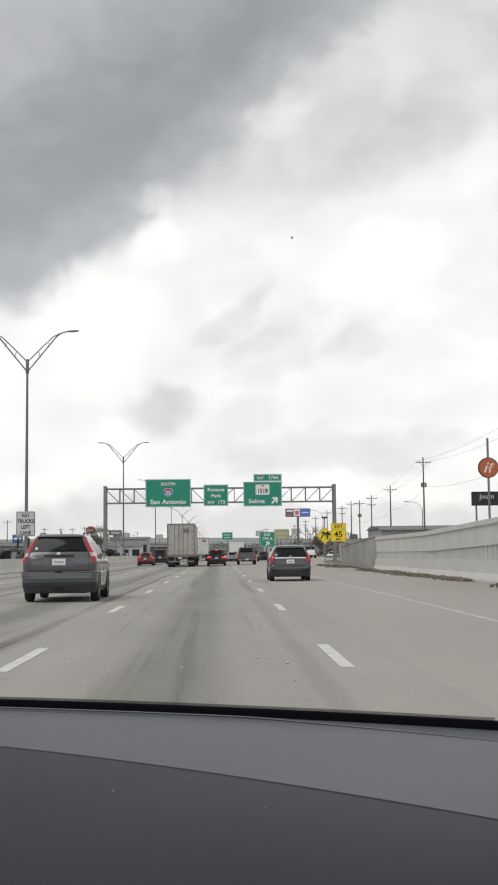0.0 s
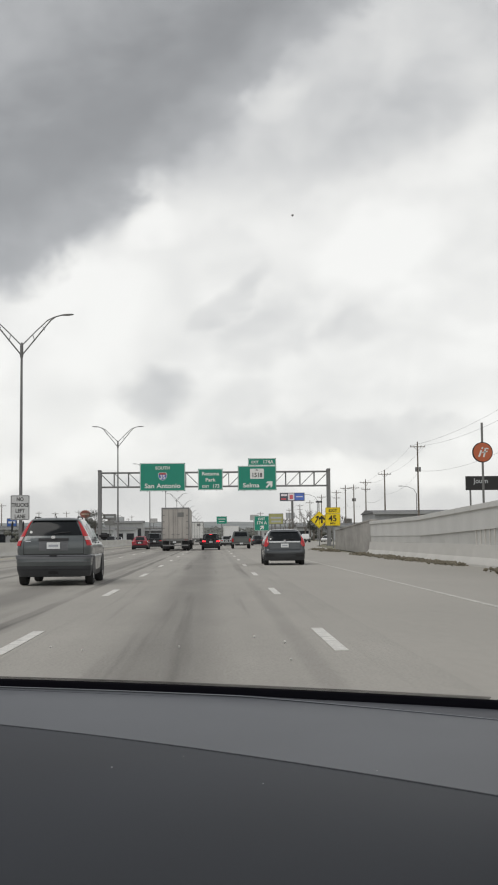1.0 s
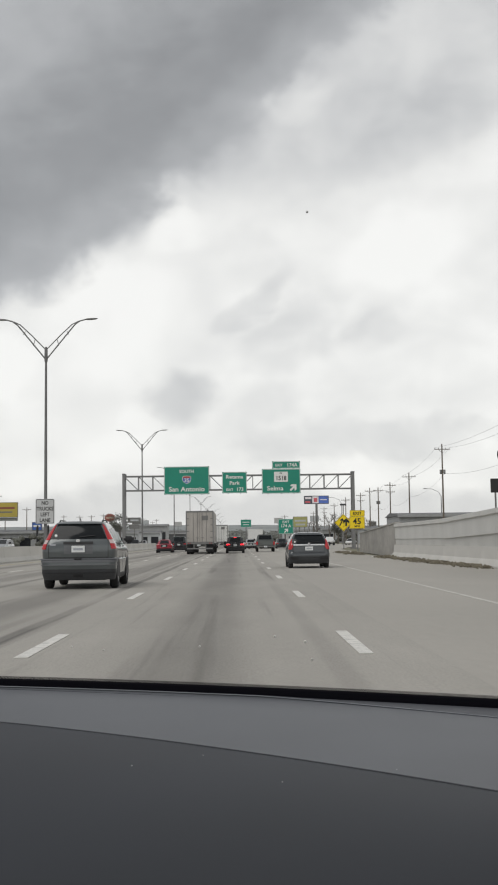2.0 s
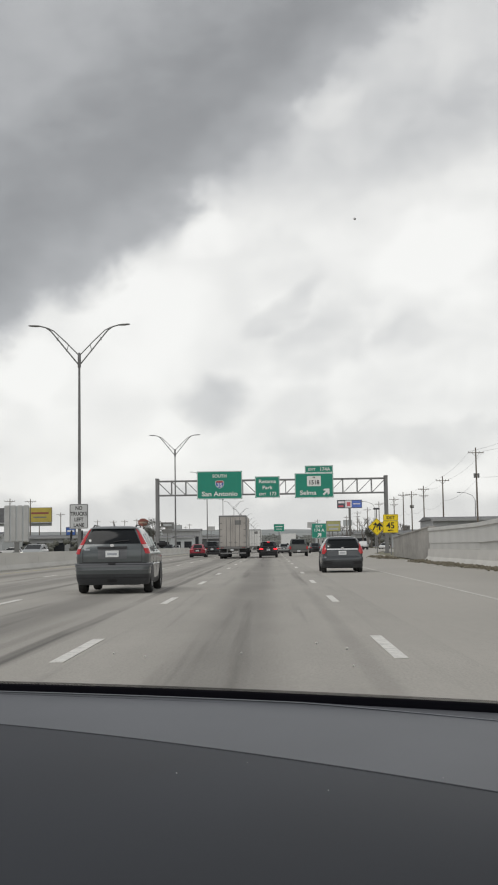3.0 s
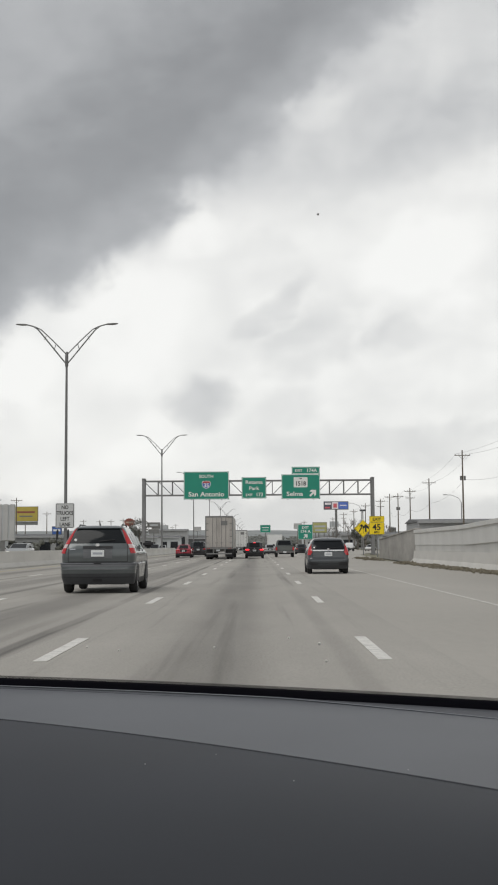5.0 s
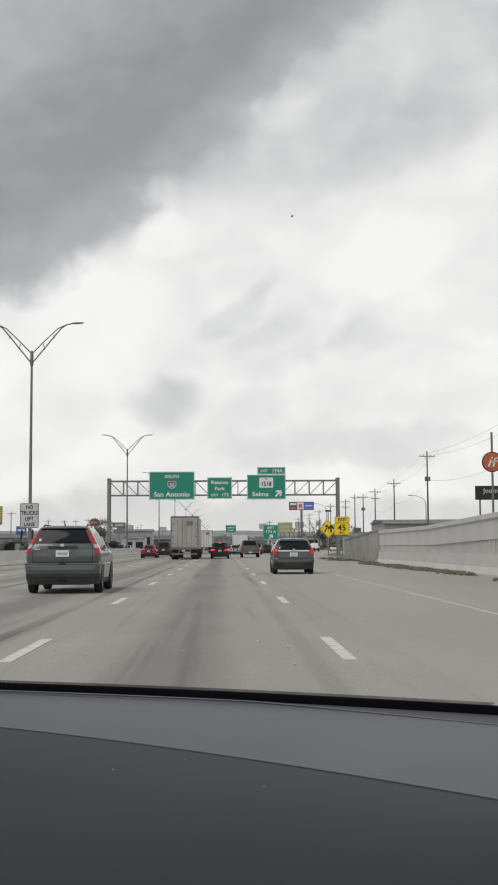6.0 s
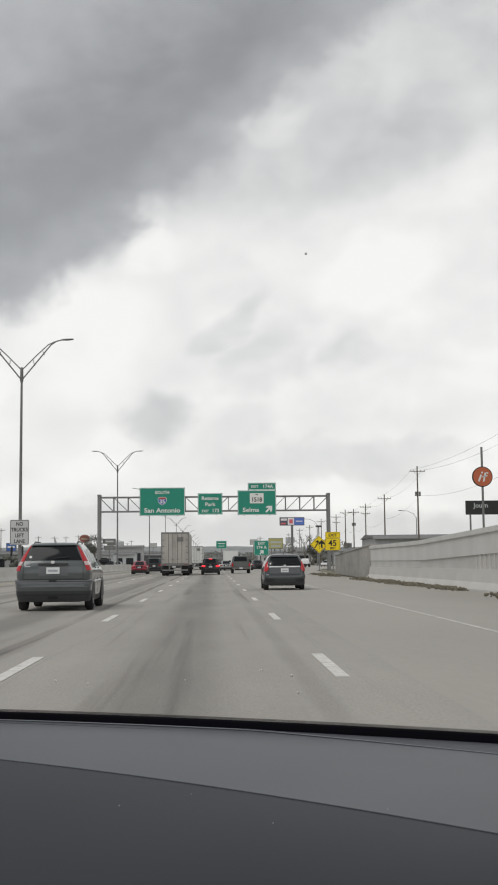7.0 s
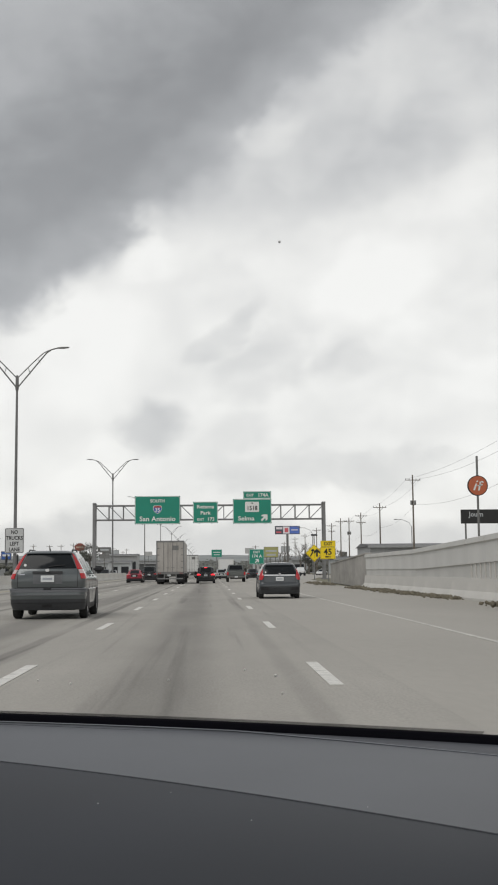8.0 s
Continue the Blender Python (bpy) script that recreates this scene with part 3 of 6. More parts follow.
def car(name, label, category, at, w, l, h, paint, belt=1.0, clear=0.28, style="suv", rear_rake=0.32, cabin_end=0.70, roof_end=0.46, roof_in=0.80, rear_start=0.10,
        bumper=None, lamps="pillar", lit=False, rz=0, front_lamps=False, wheel_r=0.335, group="vehicles on the highway"):
    t = thing(name, label, category, group, at=at, rz=rz)
    W = w / 2
    bumper = bumper or paint
    st = [(0.03, 0.88 * W, clear + 0.10, belt * 0.90), (0.08, 0.95 * W, clear + 0.05, belt * 0.97), (0.28, 0.99 * W, clear, belt), (l * 0.30, W, clear - 0.02, belt),
          (l * 0.62, W, clear - 0.02, belt * 0.985), (l * 0.74, 0.985 * W, clear - 0.02, belt * 0.955), (l * 0.88, 0.95 * W, clear, belt * 0.89), (l * 0.965, 0.86 * W, clear + 0.04, belt * 0.78), (l, 0.72 * W, clear + 0.12, belt * 0.66)]
    part("body", loft(st, 40, 6.0), paint, t, smooth=True)
    hb, ht = 0.925 * W, roof_in * W
    zb, yr0, yr1, yf0, yf1 = belt - 0.07, rear_start, rear_start + rear_rake, l * cabin_end, l * roof_end
    c = [(-hb, yr0, zb), (hb, yr0, zb), (hb, yf0, zb - 0.02), (-hb, yf0, zb - 0.02), (-ht, yr1, h), (ht, yr1, h), (ht, yf1, h - 0.02), (-ht, yf1, h - 0.02)]
    part("cabin", hull(c, 0.11 if style != "sedan" else 0.085, 5), paint, t, smooth=True)
    rear = [c[0], c[1], c[5], c[4]]
    right = [c[1], c[2], c[6], c[5]]
    left = [c[3], c[0], c[4], c[7]]
    front = [c[2], c[3], c[7], c[6]]
    lo = 0.27 if lamps == "pillar" else 0.20 if style != "sedan" else 0.14
    q = patch_on(rear, 0.11, 0.89, lo, 0.87) if lamps != "low" else patch_on(rear, 0.17, 0.83, lo + 0.04, 0.84)
    g = part("rear_window", plate(q, 0.014, face_out(rear)), M_GLASS_DK, t, "dark tinted rear window")
    if style in ("suv", "hatch"):
        a = q[0] + (q[1] - q[0]) * 0.46 + face_out(rear) * 0.03 + Vector((0, 0, 0.04))
        b = q[0] + (q[1] - q[0]) * 0.80 + face_out(rear) * 0.03 + Vector((0, 0, 0.09))
        part("rear_wiper", tube((a, b), 0.013, 6), M_TRIM, g)
        part("roof_spoiler", hull(((-ht * 0.86, yr1 - 0.10, h - 0.07), (ht * 0.86, yr1 - 0.10, h - 0.07), (ht * 0.9, yr1 + 0.14, h - 0.03), (-ht * 0.9, yr1 + 0.14, h - 0.03),
                                  (-ht * 0.84, yr1 - 0.09, h - 0.035), (ht * 0.84, yr1 - 0.09, h - 0.035), (ht * 0.86, yr1 + 0.14, h + 0.004), (-ht * 0.86, yr1 + 0.14, h + 0.004)), 0.012, 2), paint, t)
    for quad, flip in ((right, False), (left, True)):
        for a0, a1 in ((0.09, 0.27), (0.30, 0.55), (0.58, 0.90)):
            if flip:
                a0, a1 = 1 - a1, 1 - a0
            part("side_window", plate(patch_on(quad, a0, a1, 0.16, 0.86), 0.012, face_out(quad)), M_GLASS_DK, t)
    part("windscreen", plate(patch_on(front, 0.09, 0.91, 0.1, 0.9), 0.012, face_out(front)), M_GLASS_DK, t)
    # lower rear
    part("rear_bumper", box(-0.965 * W, 0.965 * W, -0.05, 0.42, clear + 0.22, clear + 0.43, 0.07, 3), bumper, t, "moulded rear bumper", smooth=True)
    part("lower_valance", box(-0.93 * W, 0.93 * W, -0.025, 0.5, clear - 0.04, clear + 0.25, 0.05, 3), M_TRIM, t, "black lower valance", smooth=True)
    part("sill", box(-0.985 * W, -0.95 * W, l * 0.24, l * 0.74, clear - 0.05, clear + 0.10, 0.02, 2), M_TRIM, t)
    part("sill", box(0.95 * W, 0.985 * W, l * 0.24, l * 0.74, clear - 0.05, clear + 0.10, 0.02, 2), M_TRIM, t)
    part("underbody", box(-0.8 * W, 0.8 * W, 0.5, l - 0.5, clear - 0.10, clear + 0.10, 0.03, 1), M_TRIM, t)
    red = M_BRAKE if lit else M_LAMP_RED
    if lamps == "pillar":
        for s in (-1, 1):
            def sx(*xs):
                return [x * s for x in xs]
            b0, b1 = hb - 0.15, hb + 0.028
            t0, t1 = ht - 0.055, ht + 0.012
            zl, zt = belt - 0.02, h - 0.11
            yt = yr0 + (zt - zb) / (h - zb) * rear_rake
            q = [(b0 * s, yr0 - 0.045, zl), (b1 * s, yr0 - 0.02, zl), (b1 * s, yr0 + 0.22, zl), (b0 * s, yr0 + 0.22, zl), (t0 * s, yt - 0.03, zt), (t1 * s, yt - 0.01, zt), (t1 * s, yt + 0.10, zt), (t0 * s, yt + 0.10, zt)]
            lamp = part("tail_lamp", hull(q, 0.022, 3), red, t, "tall red tail lamp", smooth=True)
            part("reversing_lens", box(min(sx(0.80 * W, 0.975 * W)), max(sx(0.80 * W, 0.975 * W)), -0.012, 0.2, belt - 0.125, belt - 0.015, 0.02, 2), M_LAMP_CLEAR, lamp)
            part("brake_lens", box(min(sx(0.80 * W, 0.982 * W)), max(sx(0.80 * W, 0.982 * W)), -0.014, 0.24, belt - 0.235, belt - 0.13, 0.02, 2), red, lamp)
    elif lamps == "wedge":
        for s in (-1, 1):
            q = [(s * 0.70 * W, -0.03, belt - 0.20), (s * 0.975 * W, 0.0, belt - 0.16), (s * 0.99 * W, 0.32, belt - 0.14), (s * 0.72 * W, 0.3, belt - 0.2),
                 (s * (hb - 0.10), yr0 - 0.03 + 0.13, belt + 0.22), (s * (hb - 0.02), yr0 + 0.14, belt + 0.26), (s * (hb - 0.02), yr0 + 0.3, belt + 0.2), (s * (hb - 0.10), yr0 + 0.3, belt + 0.2)]
            part("tail_lamp", hull(q, 0.02, 3), red, t, "red wedge tail lamp", smooth=True)
        part("chrome_bar", box(-0.72 * W, 0.72 * W, -0.035, 0.10, belt - 0.075, belt - 0.005, 0.015, 2), M_CHROME, t, "bright chrome strip")
    else:
        for s in (-1, 1):
            x0, x1 = sorted((s * 0.56 * W, s * 0.95 * W))
            part("tail_lamp", box(x0, x1, 0.0, 0.22, belt - 0.24, belt - 0.10, 0.03, 2), red, t, "red tail lamp", smooth=True)
    if lit:
        part("brake_lamp", box(-0.14, 0.14, yr1 - 0.11, yr1 - 0.05, h - 0.10, h - 0.06, 0.008, 1), M_BRAKE, t, "lit high brake lamp")
    # tailgate recess with plate and handle
    zp = belt - (0.14 if lamps == "pillar" else 0.24)
    part("plate_recess", box(-0.35, 0.35, -0.004, 0.08, zp - 0.13, zp + 0.12, 0.02, 2), M_SILVER_CAR if lamps == "pillar" else M_TRIM, t)
    plate_bars(t, 0.0, -0.006, zp)
    part("tailgate_handle", box(-0.40, 0.40, -0.022, 0.06, zp + 0.125, zp + 0.175, 0.012, 2), M_TRIM, t)
    part("badge", box(-0.045, 0.045, -0.032, -0.01, zp + 0.17, zp + 0.235, 0.012, 2), M_CHROME, t, "small chrome badge")
    part("bumper_notch", box(-0.07, 0.07, -0.056, 0.0, clear + 0.38, clear + 0.425, 0.006, 1), M_TRIM, t)
    for s in (-1, 1):
        x = s * (W + 0.10)
        part("door_mirror", box(min(x - 0.11, x + 0.11), max(x - 0.11, x + 0.11), l * 0.60, l * 0.60 + 0.13, belt - 0.01, belt + 0.15, 0.05, 3), M_TRIM, t, smooth=True)
        for k in (0.36, 0.54):
            part("door_handle", box(min(s * W * 0.985, s * W * 1.015), max(s * W * 0.985, s * W * 1.015), l * k, l * k + 0.2, belt - 0.16, belt - 0.125, 0.008, 1), paint, t)
        for y in (l * 0.19, l * 0.80):
            arch = bmesh.new()
            bmesh.ops.create_cone(arch, cap_ends=True, segments=28, radius1=wheel_r + 0.065, radius2=wheel_r + 0.075, depth=0.24,
                                  matrix=Matrix.Translation((s * (W - 0.115), y, wheel_r + 0.01)) @ Matrix.Rotation(radians(90), 4, "Y"))
            part("wheel_arch", arch, M_TRIM, t)
            wheel(t, s * (W - 0.095), y, wheel_r, 0.215, s)
        if front_lamps:
            x0, x1 = sorted((s * 0.52 * W, s * 0.80 * W))
            part("headlamp", box(x0, x1, l - 0.14, l + 0.02, belt * 0.62, belt * 0.74, 0.03, 2), M_HEAD, t, "lit headlamp")
    if style == "suv":
        for s in (-1, 1):
            part("roof_rail", tube(((s * ht * 0.86, yr1 + 0.2, h + 0.01), (s * ht * 0.86, yr1 + 0.35, h + 0.045), (s * ht * 0.86, yf1 - 0.35, h + 0.03), (s * ht * 0.86, yf1 - 0.15, h - 0.005)), 0.018, 6), M_TRIM, t)
        part("antenna", tube(((0, yr1 + 0.3, h), (0, yr1 + 0.12, h + 0.10)), (0.014, 0.004), 6), M_TRIM, t)
    return t


class Shell:
    """A car's skin as a stack of rounded plan outlines: rows of (z, half width, rear y, front y)."""

    def __init__(self, rows, radius=0.2):
        self.rows, self.radius = rows, radius

    def at(self, z):
        rows = self.rows
        for a, b in zip(rows, rows[1:]):
            if z <= b[0]:
                f = max(0.0, (z - a[0]) / (b[0] - a[0]))
                return [p + (q - p) * f for p, q in zip(a[1:], b[1:])]
        return list(rows[-1][1:])

    def point(self, s, z, out=0.0):
        """The place s metres from the middle of the tail, round the corner and along the flank."""
        hw, yr, yf = self.at(z)
        r = min(self.radius, hw * 0.5)
        a, sign = abs(s), 1 if s >= 0 else -1
        if a < hw - r:
            return Vector((s, yr - out + 0.05 * (a / hw) ** 2, z))
        arc = a - (hw - r)
        if arc < r * math.pi / 2:
            t = arc / r
            return Vector((sign * (hw - r + (r + out) * math.sin(t)), yr + 0.05 * (a / hw) ** 2 * (1 - t / 1.57) + r - (r + out) * math.cos(t), z))
        return Vector((sign * (hw + out), yr + r + arc - r * math.pi / 2, z))

    def ring(self, z, n=12):
        hw, yr, yf = self.at(z)
        r = min(self.radius, hw * 0.5)
        half = [self.point((hw - r + r * math.pi / 2) * k / n, z) for k in range(n + 1)]
        rf = min(0.45, hw * 0.6)
        front = []
        for k in range(7):
            t = k / 6 * math.pi / 2
            front.append(Vector((hw - rf + rf * math.cos(t), yf - rf + rf * math.sin(t), z)))
        mid = [Vector((hw, half[-1].y + (front[0].y - half[-1].y) * k / 6, z)) for k in range(1, 6)]
        right = half + mid + front
        left = [Vector((-p.x, p.y, p.z)) for p in right[::-1][:-1]]
        return right + left

    def mesh(self, levels):
        bm = bmesh.new()
        rings = [[bm.verts.new(p) for p in self.ring(z)] for z in levels]
        n = len(rings[0])
        for a, b in zip(rings, rings[1:]):
            for k in range(n):
                bm.faces.new((a[k], a[(k + 1) % n], b[(k + 1) % n], b[k]))
        bm.faces.new(rings[0][::-1])
        bm.faces.new(rings[-1])
        return bm

    def skin(self, s0, s1, z0, z1, out, ns=10, nz=6, sink=0.03):
        """A panel on the skin; s0 and s1 are functions of z or numbers."""
        bm = bmesh.new()

        def val(f, z):
            return f(z) if callable(f) else f

        layers = []
        for o in (out, -sink):
            grid = []
            for j in range(nz + 1):
                z = z0 + (z1 - z0) * j / nz
                a, b = val(s0, z), val(s1, z)
                grid.append([bm.verts.new(self.point(a + (b - a) * i / ns, z, o)) for i in range(ns + 1)])
            layers.append(grid)
        top, low = layers
        for j in range(nz):
            for i in range(ns):
                bm.faces.new((top[j][i], top[j][i + 1], top[j + 1][i + 1], top[j + 1][i]))
                bm.faces.new((low[j][i], low[j + 1][i], low[j + 1][i + 1], low[j][i + 1]))
        for i in range(ns):
            bm.faces.new((top[0][i], low[0][i], low[0][i + 1], top[0][i + 1]))
            bm.faces.new((top[nz][i], top[nz][i + 1], low[nz][i + 1], low[nz][i]))
        for j in range(nz):
            bm.faces.new((top[j][0], top[j + 1][0], low[j + 1][0], low[j][0]))
            bm.faces.new((top[j][ns], low[j][ns], low[j + 1][ns], top[j + 1][ns]))
        return bm


def shell_car(name, label, at, rows, paint, bumper, wheel_r, axles, spec, rz=0):
    """A car seen closely: smooth skin, with glass, lamps, bumper and trim laid on it."""
    t = thing(name, label, "car", "vehicles on the highway", at=at, rz=rz)
    sh = Shell(rows, spec["radius"])
    z0, z1 = rows[0][0], rows[-1][0]
    levels = sorted({r[0] for r in rows} | {z0 + (z1 - z0) * k / 26 for k in range(27)})
    part("body", sh.mesh(levels), paint, t, smooth=True)
    hw = lambda z: sh.at(z)[0]
    W = max(r[1] for r in rows)
    g0, g1 = spec["glass"]
    inset = spec["glass_inset"]
    win = part("rear_window", sh.skin(lambda z: -(hw(z) - inset), lambda z: hw(z) - inset, g0, g1, 0.006, 16, 6), M_GLASS_DK, t, "dark tinted rear window", smooth=True)
    a, b = sh.point(0.02, g0 + 0.05, 0.03), sh.point(0.42, g0 + 0.085, 0.03)
    part("rear_wiper", tube((a, (a + b) / 2 + Vector((0, -0.004, 0.004)), b), 0.012, 6), M_TRIM, win)
    part("roof_spoiler", sh.skin(lambda z: -(hw(z) - 0.06), lambda z: hw(z) - 0.06, g1 + 0.012, g1 + 0.055, 0.07, 14, 2), paint, t, smooth=True)
    # flank glass, front doors and rear doors
    for sgn in (-1, 1):
        for y0, y1, zlo, zhi in spec["side_glass"]:
            def s_at(y):
                return lambda z: sgn * (hw(z) - min(sh.radius, hw(z) * 0.5) + min(sh.radius, hw(z) * 0.5) * math.pi / 2 + y - sh.at(z)[1] - min(sh.radius, hw(z) * 0.5))
            part("side_window", sh.skin(s_at(y0), s_at(y1), zlo, zhi, 0.005, 6, 4), M_GLASS_DK, t, smooth=True)
        for y0 in spec["door_gaps"]:
            part("door_gap", sh.skin(s_at(y0), s_at(y0 + 0.012), 0.42, g0 - 0.06, 0.002, 1, 6, 0.01), M_TRIM, t)
        for y0 in spec["handles"]:
            part("door_handle", sh.skin(s_at(y0), s_at(y0 + 0.2), g0 - 0.20, g0 - 0.165, 0.025, 4, 1), paint, t)
        part("side_strip", sh.skin(s_at(0.95), s_at(3.3), g0 - 0.13, g0 - 0.115, 0.004, 8, 1), M_TRIM, t)
        part("sill", sh.skin(s_at(1.2), s_at(3.1), z0 + 0.02, z0 + 0.13, 0.012, 6, 2), M_TRIM, t)
        mx = sgn * (hw(g0 - 0.05) + 0.18)
        part("door_mirror", box(mx - 0.14, mx + 0.14, spec["mirror"], spec["mirror"] + 0.13, g0 - 0.10, g0 + 0.07, 0.055, 3), M_TRIM, t, smooth=True)
        lamp = None
        for piece, s_in, s_out, za, zb, m in spec["lamps"]:
            lo = (lambda z, f=s_in: sgn * (hw(z) - f(z)))
            hi = (lambda z, f=s_out: sgn * (hw(z) + f(z)))
            bm = sh.skin(lo, hi, za, zb, 0.016, 8, 8)
            if lamp is None:
                lamp = part(piece, bm, m, t, "red tail lamp", smooth=True)
            else:
                part(piece, bm, m, lamp, smooth=True)
        for y in axles:
            arch = bmesh.new()
            bmesh.ops.create_cone(arch, cap_ends=True, segments=32, radius1=wheel_r + 0.06, radius2=wheel_r + 0.06, depth=0.3,
                                  matrix=Matrix.Translation((sgn * (W - 0.143), y, wheel_r + 0.01)) @ Matrix.Rotation(radians(90), 4, "Y"))
            bmesh.ops.bisect_plane(arch, geom=arch.verts[:] + arch.edges[:] + arch.faces[:], plane_co=(0, 0, z0 + 0.06), plane_no=(0, 0, 1), clear_inner=True)
            part("wheel_arch", arch, M_TRIM, t)
            wheel(t, sgn * (W - 0.098), y, wheel_r, 0.20, sgn)
        seam = spec["gate_seam"]
        part("gate_gap", sh.skin(sgn * seam, sgn * (seam + 0.012), spec["gate_low"], g0 - 0.01, 0.003, 1, 8, 0.01), M_TRIM, t)
    part("gate_gap", sh.skin(-seam, seam, spec["gate_low"], spec["gate_low"] + 0.014, 0.003, 12, 1, 0.01), M_TRIM, t)
    for piece, za, zb, out, m, lab in spec["bands"]:
        part(piece, sh.skin(lambda z: -(hw(z) + 0.42), lambda z: hw(z) + 0.42, za, zb, out, 30, 5), m, t, lab, smooth=True)
    part("underbody", box(-W * 0.72, W * 0.72, 0.35, rows[0][3] - 0.2, z0 - 0.02, z0 + 0.05, 0.03, 1), M_TRIM, t)
    zp = spec["plate"]
    ry = sh.point(0, zp)[1]
    part("plate_recess", sh.skin(-0.36, 0.36, zp - 0.135, zp + 0.115, 0.004, 8, 3), spec["recess"], t)
    plate_bars(t, 0, ry - 0.012, zp - 0.01)
    part("tailgate_handle", sh.skin(-spec["bar"], spec["bar"], zp + 0.12, zp + 0.175, 0.03, 12, 2), spec["handle_paint"], t, smooth=True)
    part("badge", box(-0.05, 0.05, ry - 0.05, ry - 0.02, zp + 0.165, zp + 0.235, 0.014, 2), M_CHROME, t, "small chrome badge")
    sticker = part("window_sticker", prism([(0.036 * math.cos(k * 0.628), 0.036 * math.sin(k * 0.628)) for k in range(10)], -0.004, 0.0), M_WHITE, t, "round white sticker")
    p = sh.point(-(hw(g0 + 0.09) - inset - 0.1), g0 + 0.09, 0.012)
    sticker.matrix_basis = pose(p.x, p.y, p.z, -18, 0, 0)
    return t, sh


SUV_ROWS = ((0.235, 0.868, 0.10, 4.24), (0.33, 0.898, 0.05, 4.32), (0.42, 0.912, 0.015, 4.42), (0.58, 0.922, -0.02, 4.48), (0.72, 0.928, -0.01, 4.47), (0.765, 0.915, 0.05, 4.44), (0.92, 0.925, 0.035, 4.32), (1.03, 0.92, 0.04, 3.95),
            (1.11, 0.895, 0.05, 3.22), (1.20, 0.848, 0.075, 3.02), (1.40, 0.752, 0.15, 2.66), (1.54, 0.685, 0.225, 2.38), (1.62, 0.640, 0.285, 2.2), (1.672, 0.575, 0.37, 2.02), (1.70, 0.455, 0.52, 1.8), (1.712, 0.28, 0.8, 1.5))
suv_spec = dict(radius=0.20, glass=(1.25, 1.62), glass_inset=0.115, side_glass=((0.72, 1.25, 1.20, 1.50), (1.33, 2.05, 1.19, 1.54), (2.12, 2.62, 1.18, 1.44)), door_gaps=(1.29, 2.12, 3.05), handles=(1.5, 2.35), mirror=2.72,
                lamps=(("tail_lamp", lambda z: 0.115 - 0.05 * (z - 1.15) / 0.45, lambda z: 0.13 - 0.16 * (z - 1.15) / 0.45, 1.232, 1.645, M_LAMP_RED),
                       ("reversing_lens", lambda z: 0.085, lambda z: 0.15, 1.135, 1.230, M_LAMP_CLEAR), ("brake_lens", lambda z: 0.10, lambda z: 0.16, 1.00, 1.133, M_LAMP_RED)),
                gate_seam=0.735, gate_low=0.785, plate=1.01, recess=M_GREY_BUMPER, handle_paint=M_TRIM, bar=0.37,
                # thin paler bands at 0.75 and 0.60 are added as the bumper's highlight lines
                bands=(("rear_bumper", 0.67, 0.765, 0.022, M_GREY_BUMPER, "satin grey rear bumper"), ("bumper_ledge", 0.738, 0.764, 0.05, M_GREY_BUMPER, ""), ("bumper_crease", 0.596, 0.612, 0.024, M_GREY_BUMPER, ""), ("bumper_face", 0.50, 0.665, 0.008, M_GREY_CAR, ""), ("lower_valance", 0.24, 0.50, 0.012, M_VALANCE, "dark grey lower valance"), ("valance_crease", 0.40, 0.412, 0.018, M_TRIM, "")))
crv, crv_shell = shell_car("sport_utility_car", "slate grey sport utility car with tall red tail lamps", (-4.12, 30.0, 0), SUV_ROWS, M_GREY_CAR, M_GREY_BUMPER, 0.345, (0.86, 3.48), suv_spec, rz=0.6)
crv.scale = (1.035, 1.035, 1.035)
part("gate_badge", crv_shell.skin(-0.70, -0.56, 1.095, 1.12, 0.008, 3, 1), M_CHROME, crv, "small chrome badge")
part("bumper_shadow_gap", crv_shell.skin(-0.84, 0.84, 0.765, 0.778, 0.006, 16, 1), M_TRIM, crv)
part("tow_cover", crv_shell.skin(-0.12, 0.12, 0.30, 0.37, 0.02, 3, 1), M_TRIM, crv)
part("bumper_step", box(-0.09, 0.09, -0.045, 0.0, 0.735, 0.775, 0.008, 1), M_TRIM, crv)
part("antenna", tube(((0, 0.62, 1.70), (0, 0.42, 1.80)), (0.014, 0.004), 6), M_TRIM, crv)
for sgn in (-1, 1):
    part("roof_rail", tube(((sgn * 0.54, 0.62, 1.68), (sgn * 0.54, 0.75, 1.725), (sgn * 0.54, 1.7, 1.725), (sgn * 0.54, 1.85, 1.685)), 0.018, 6), M_TRIM, crv)

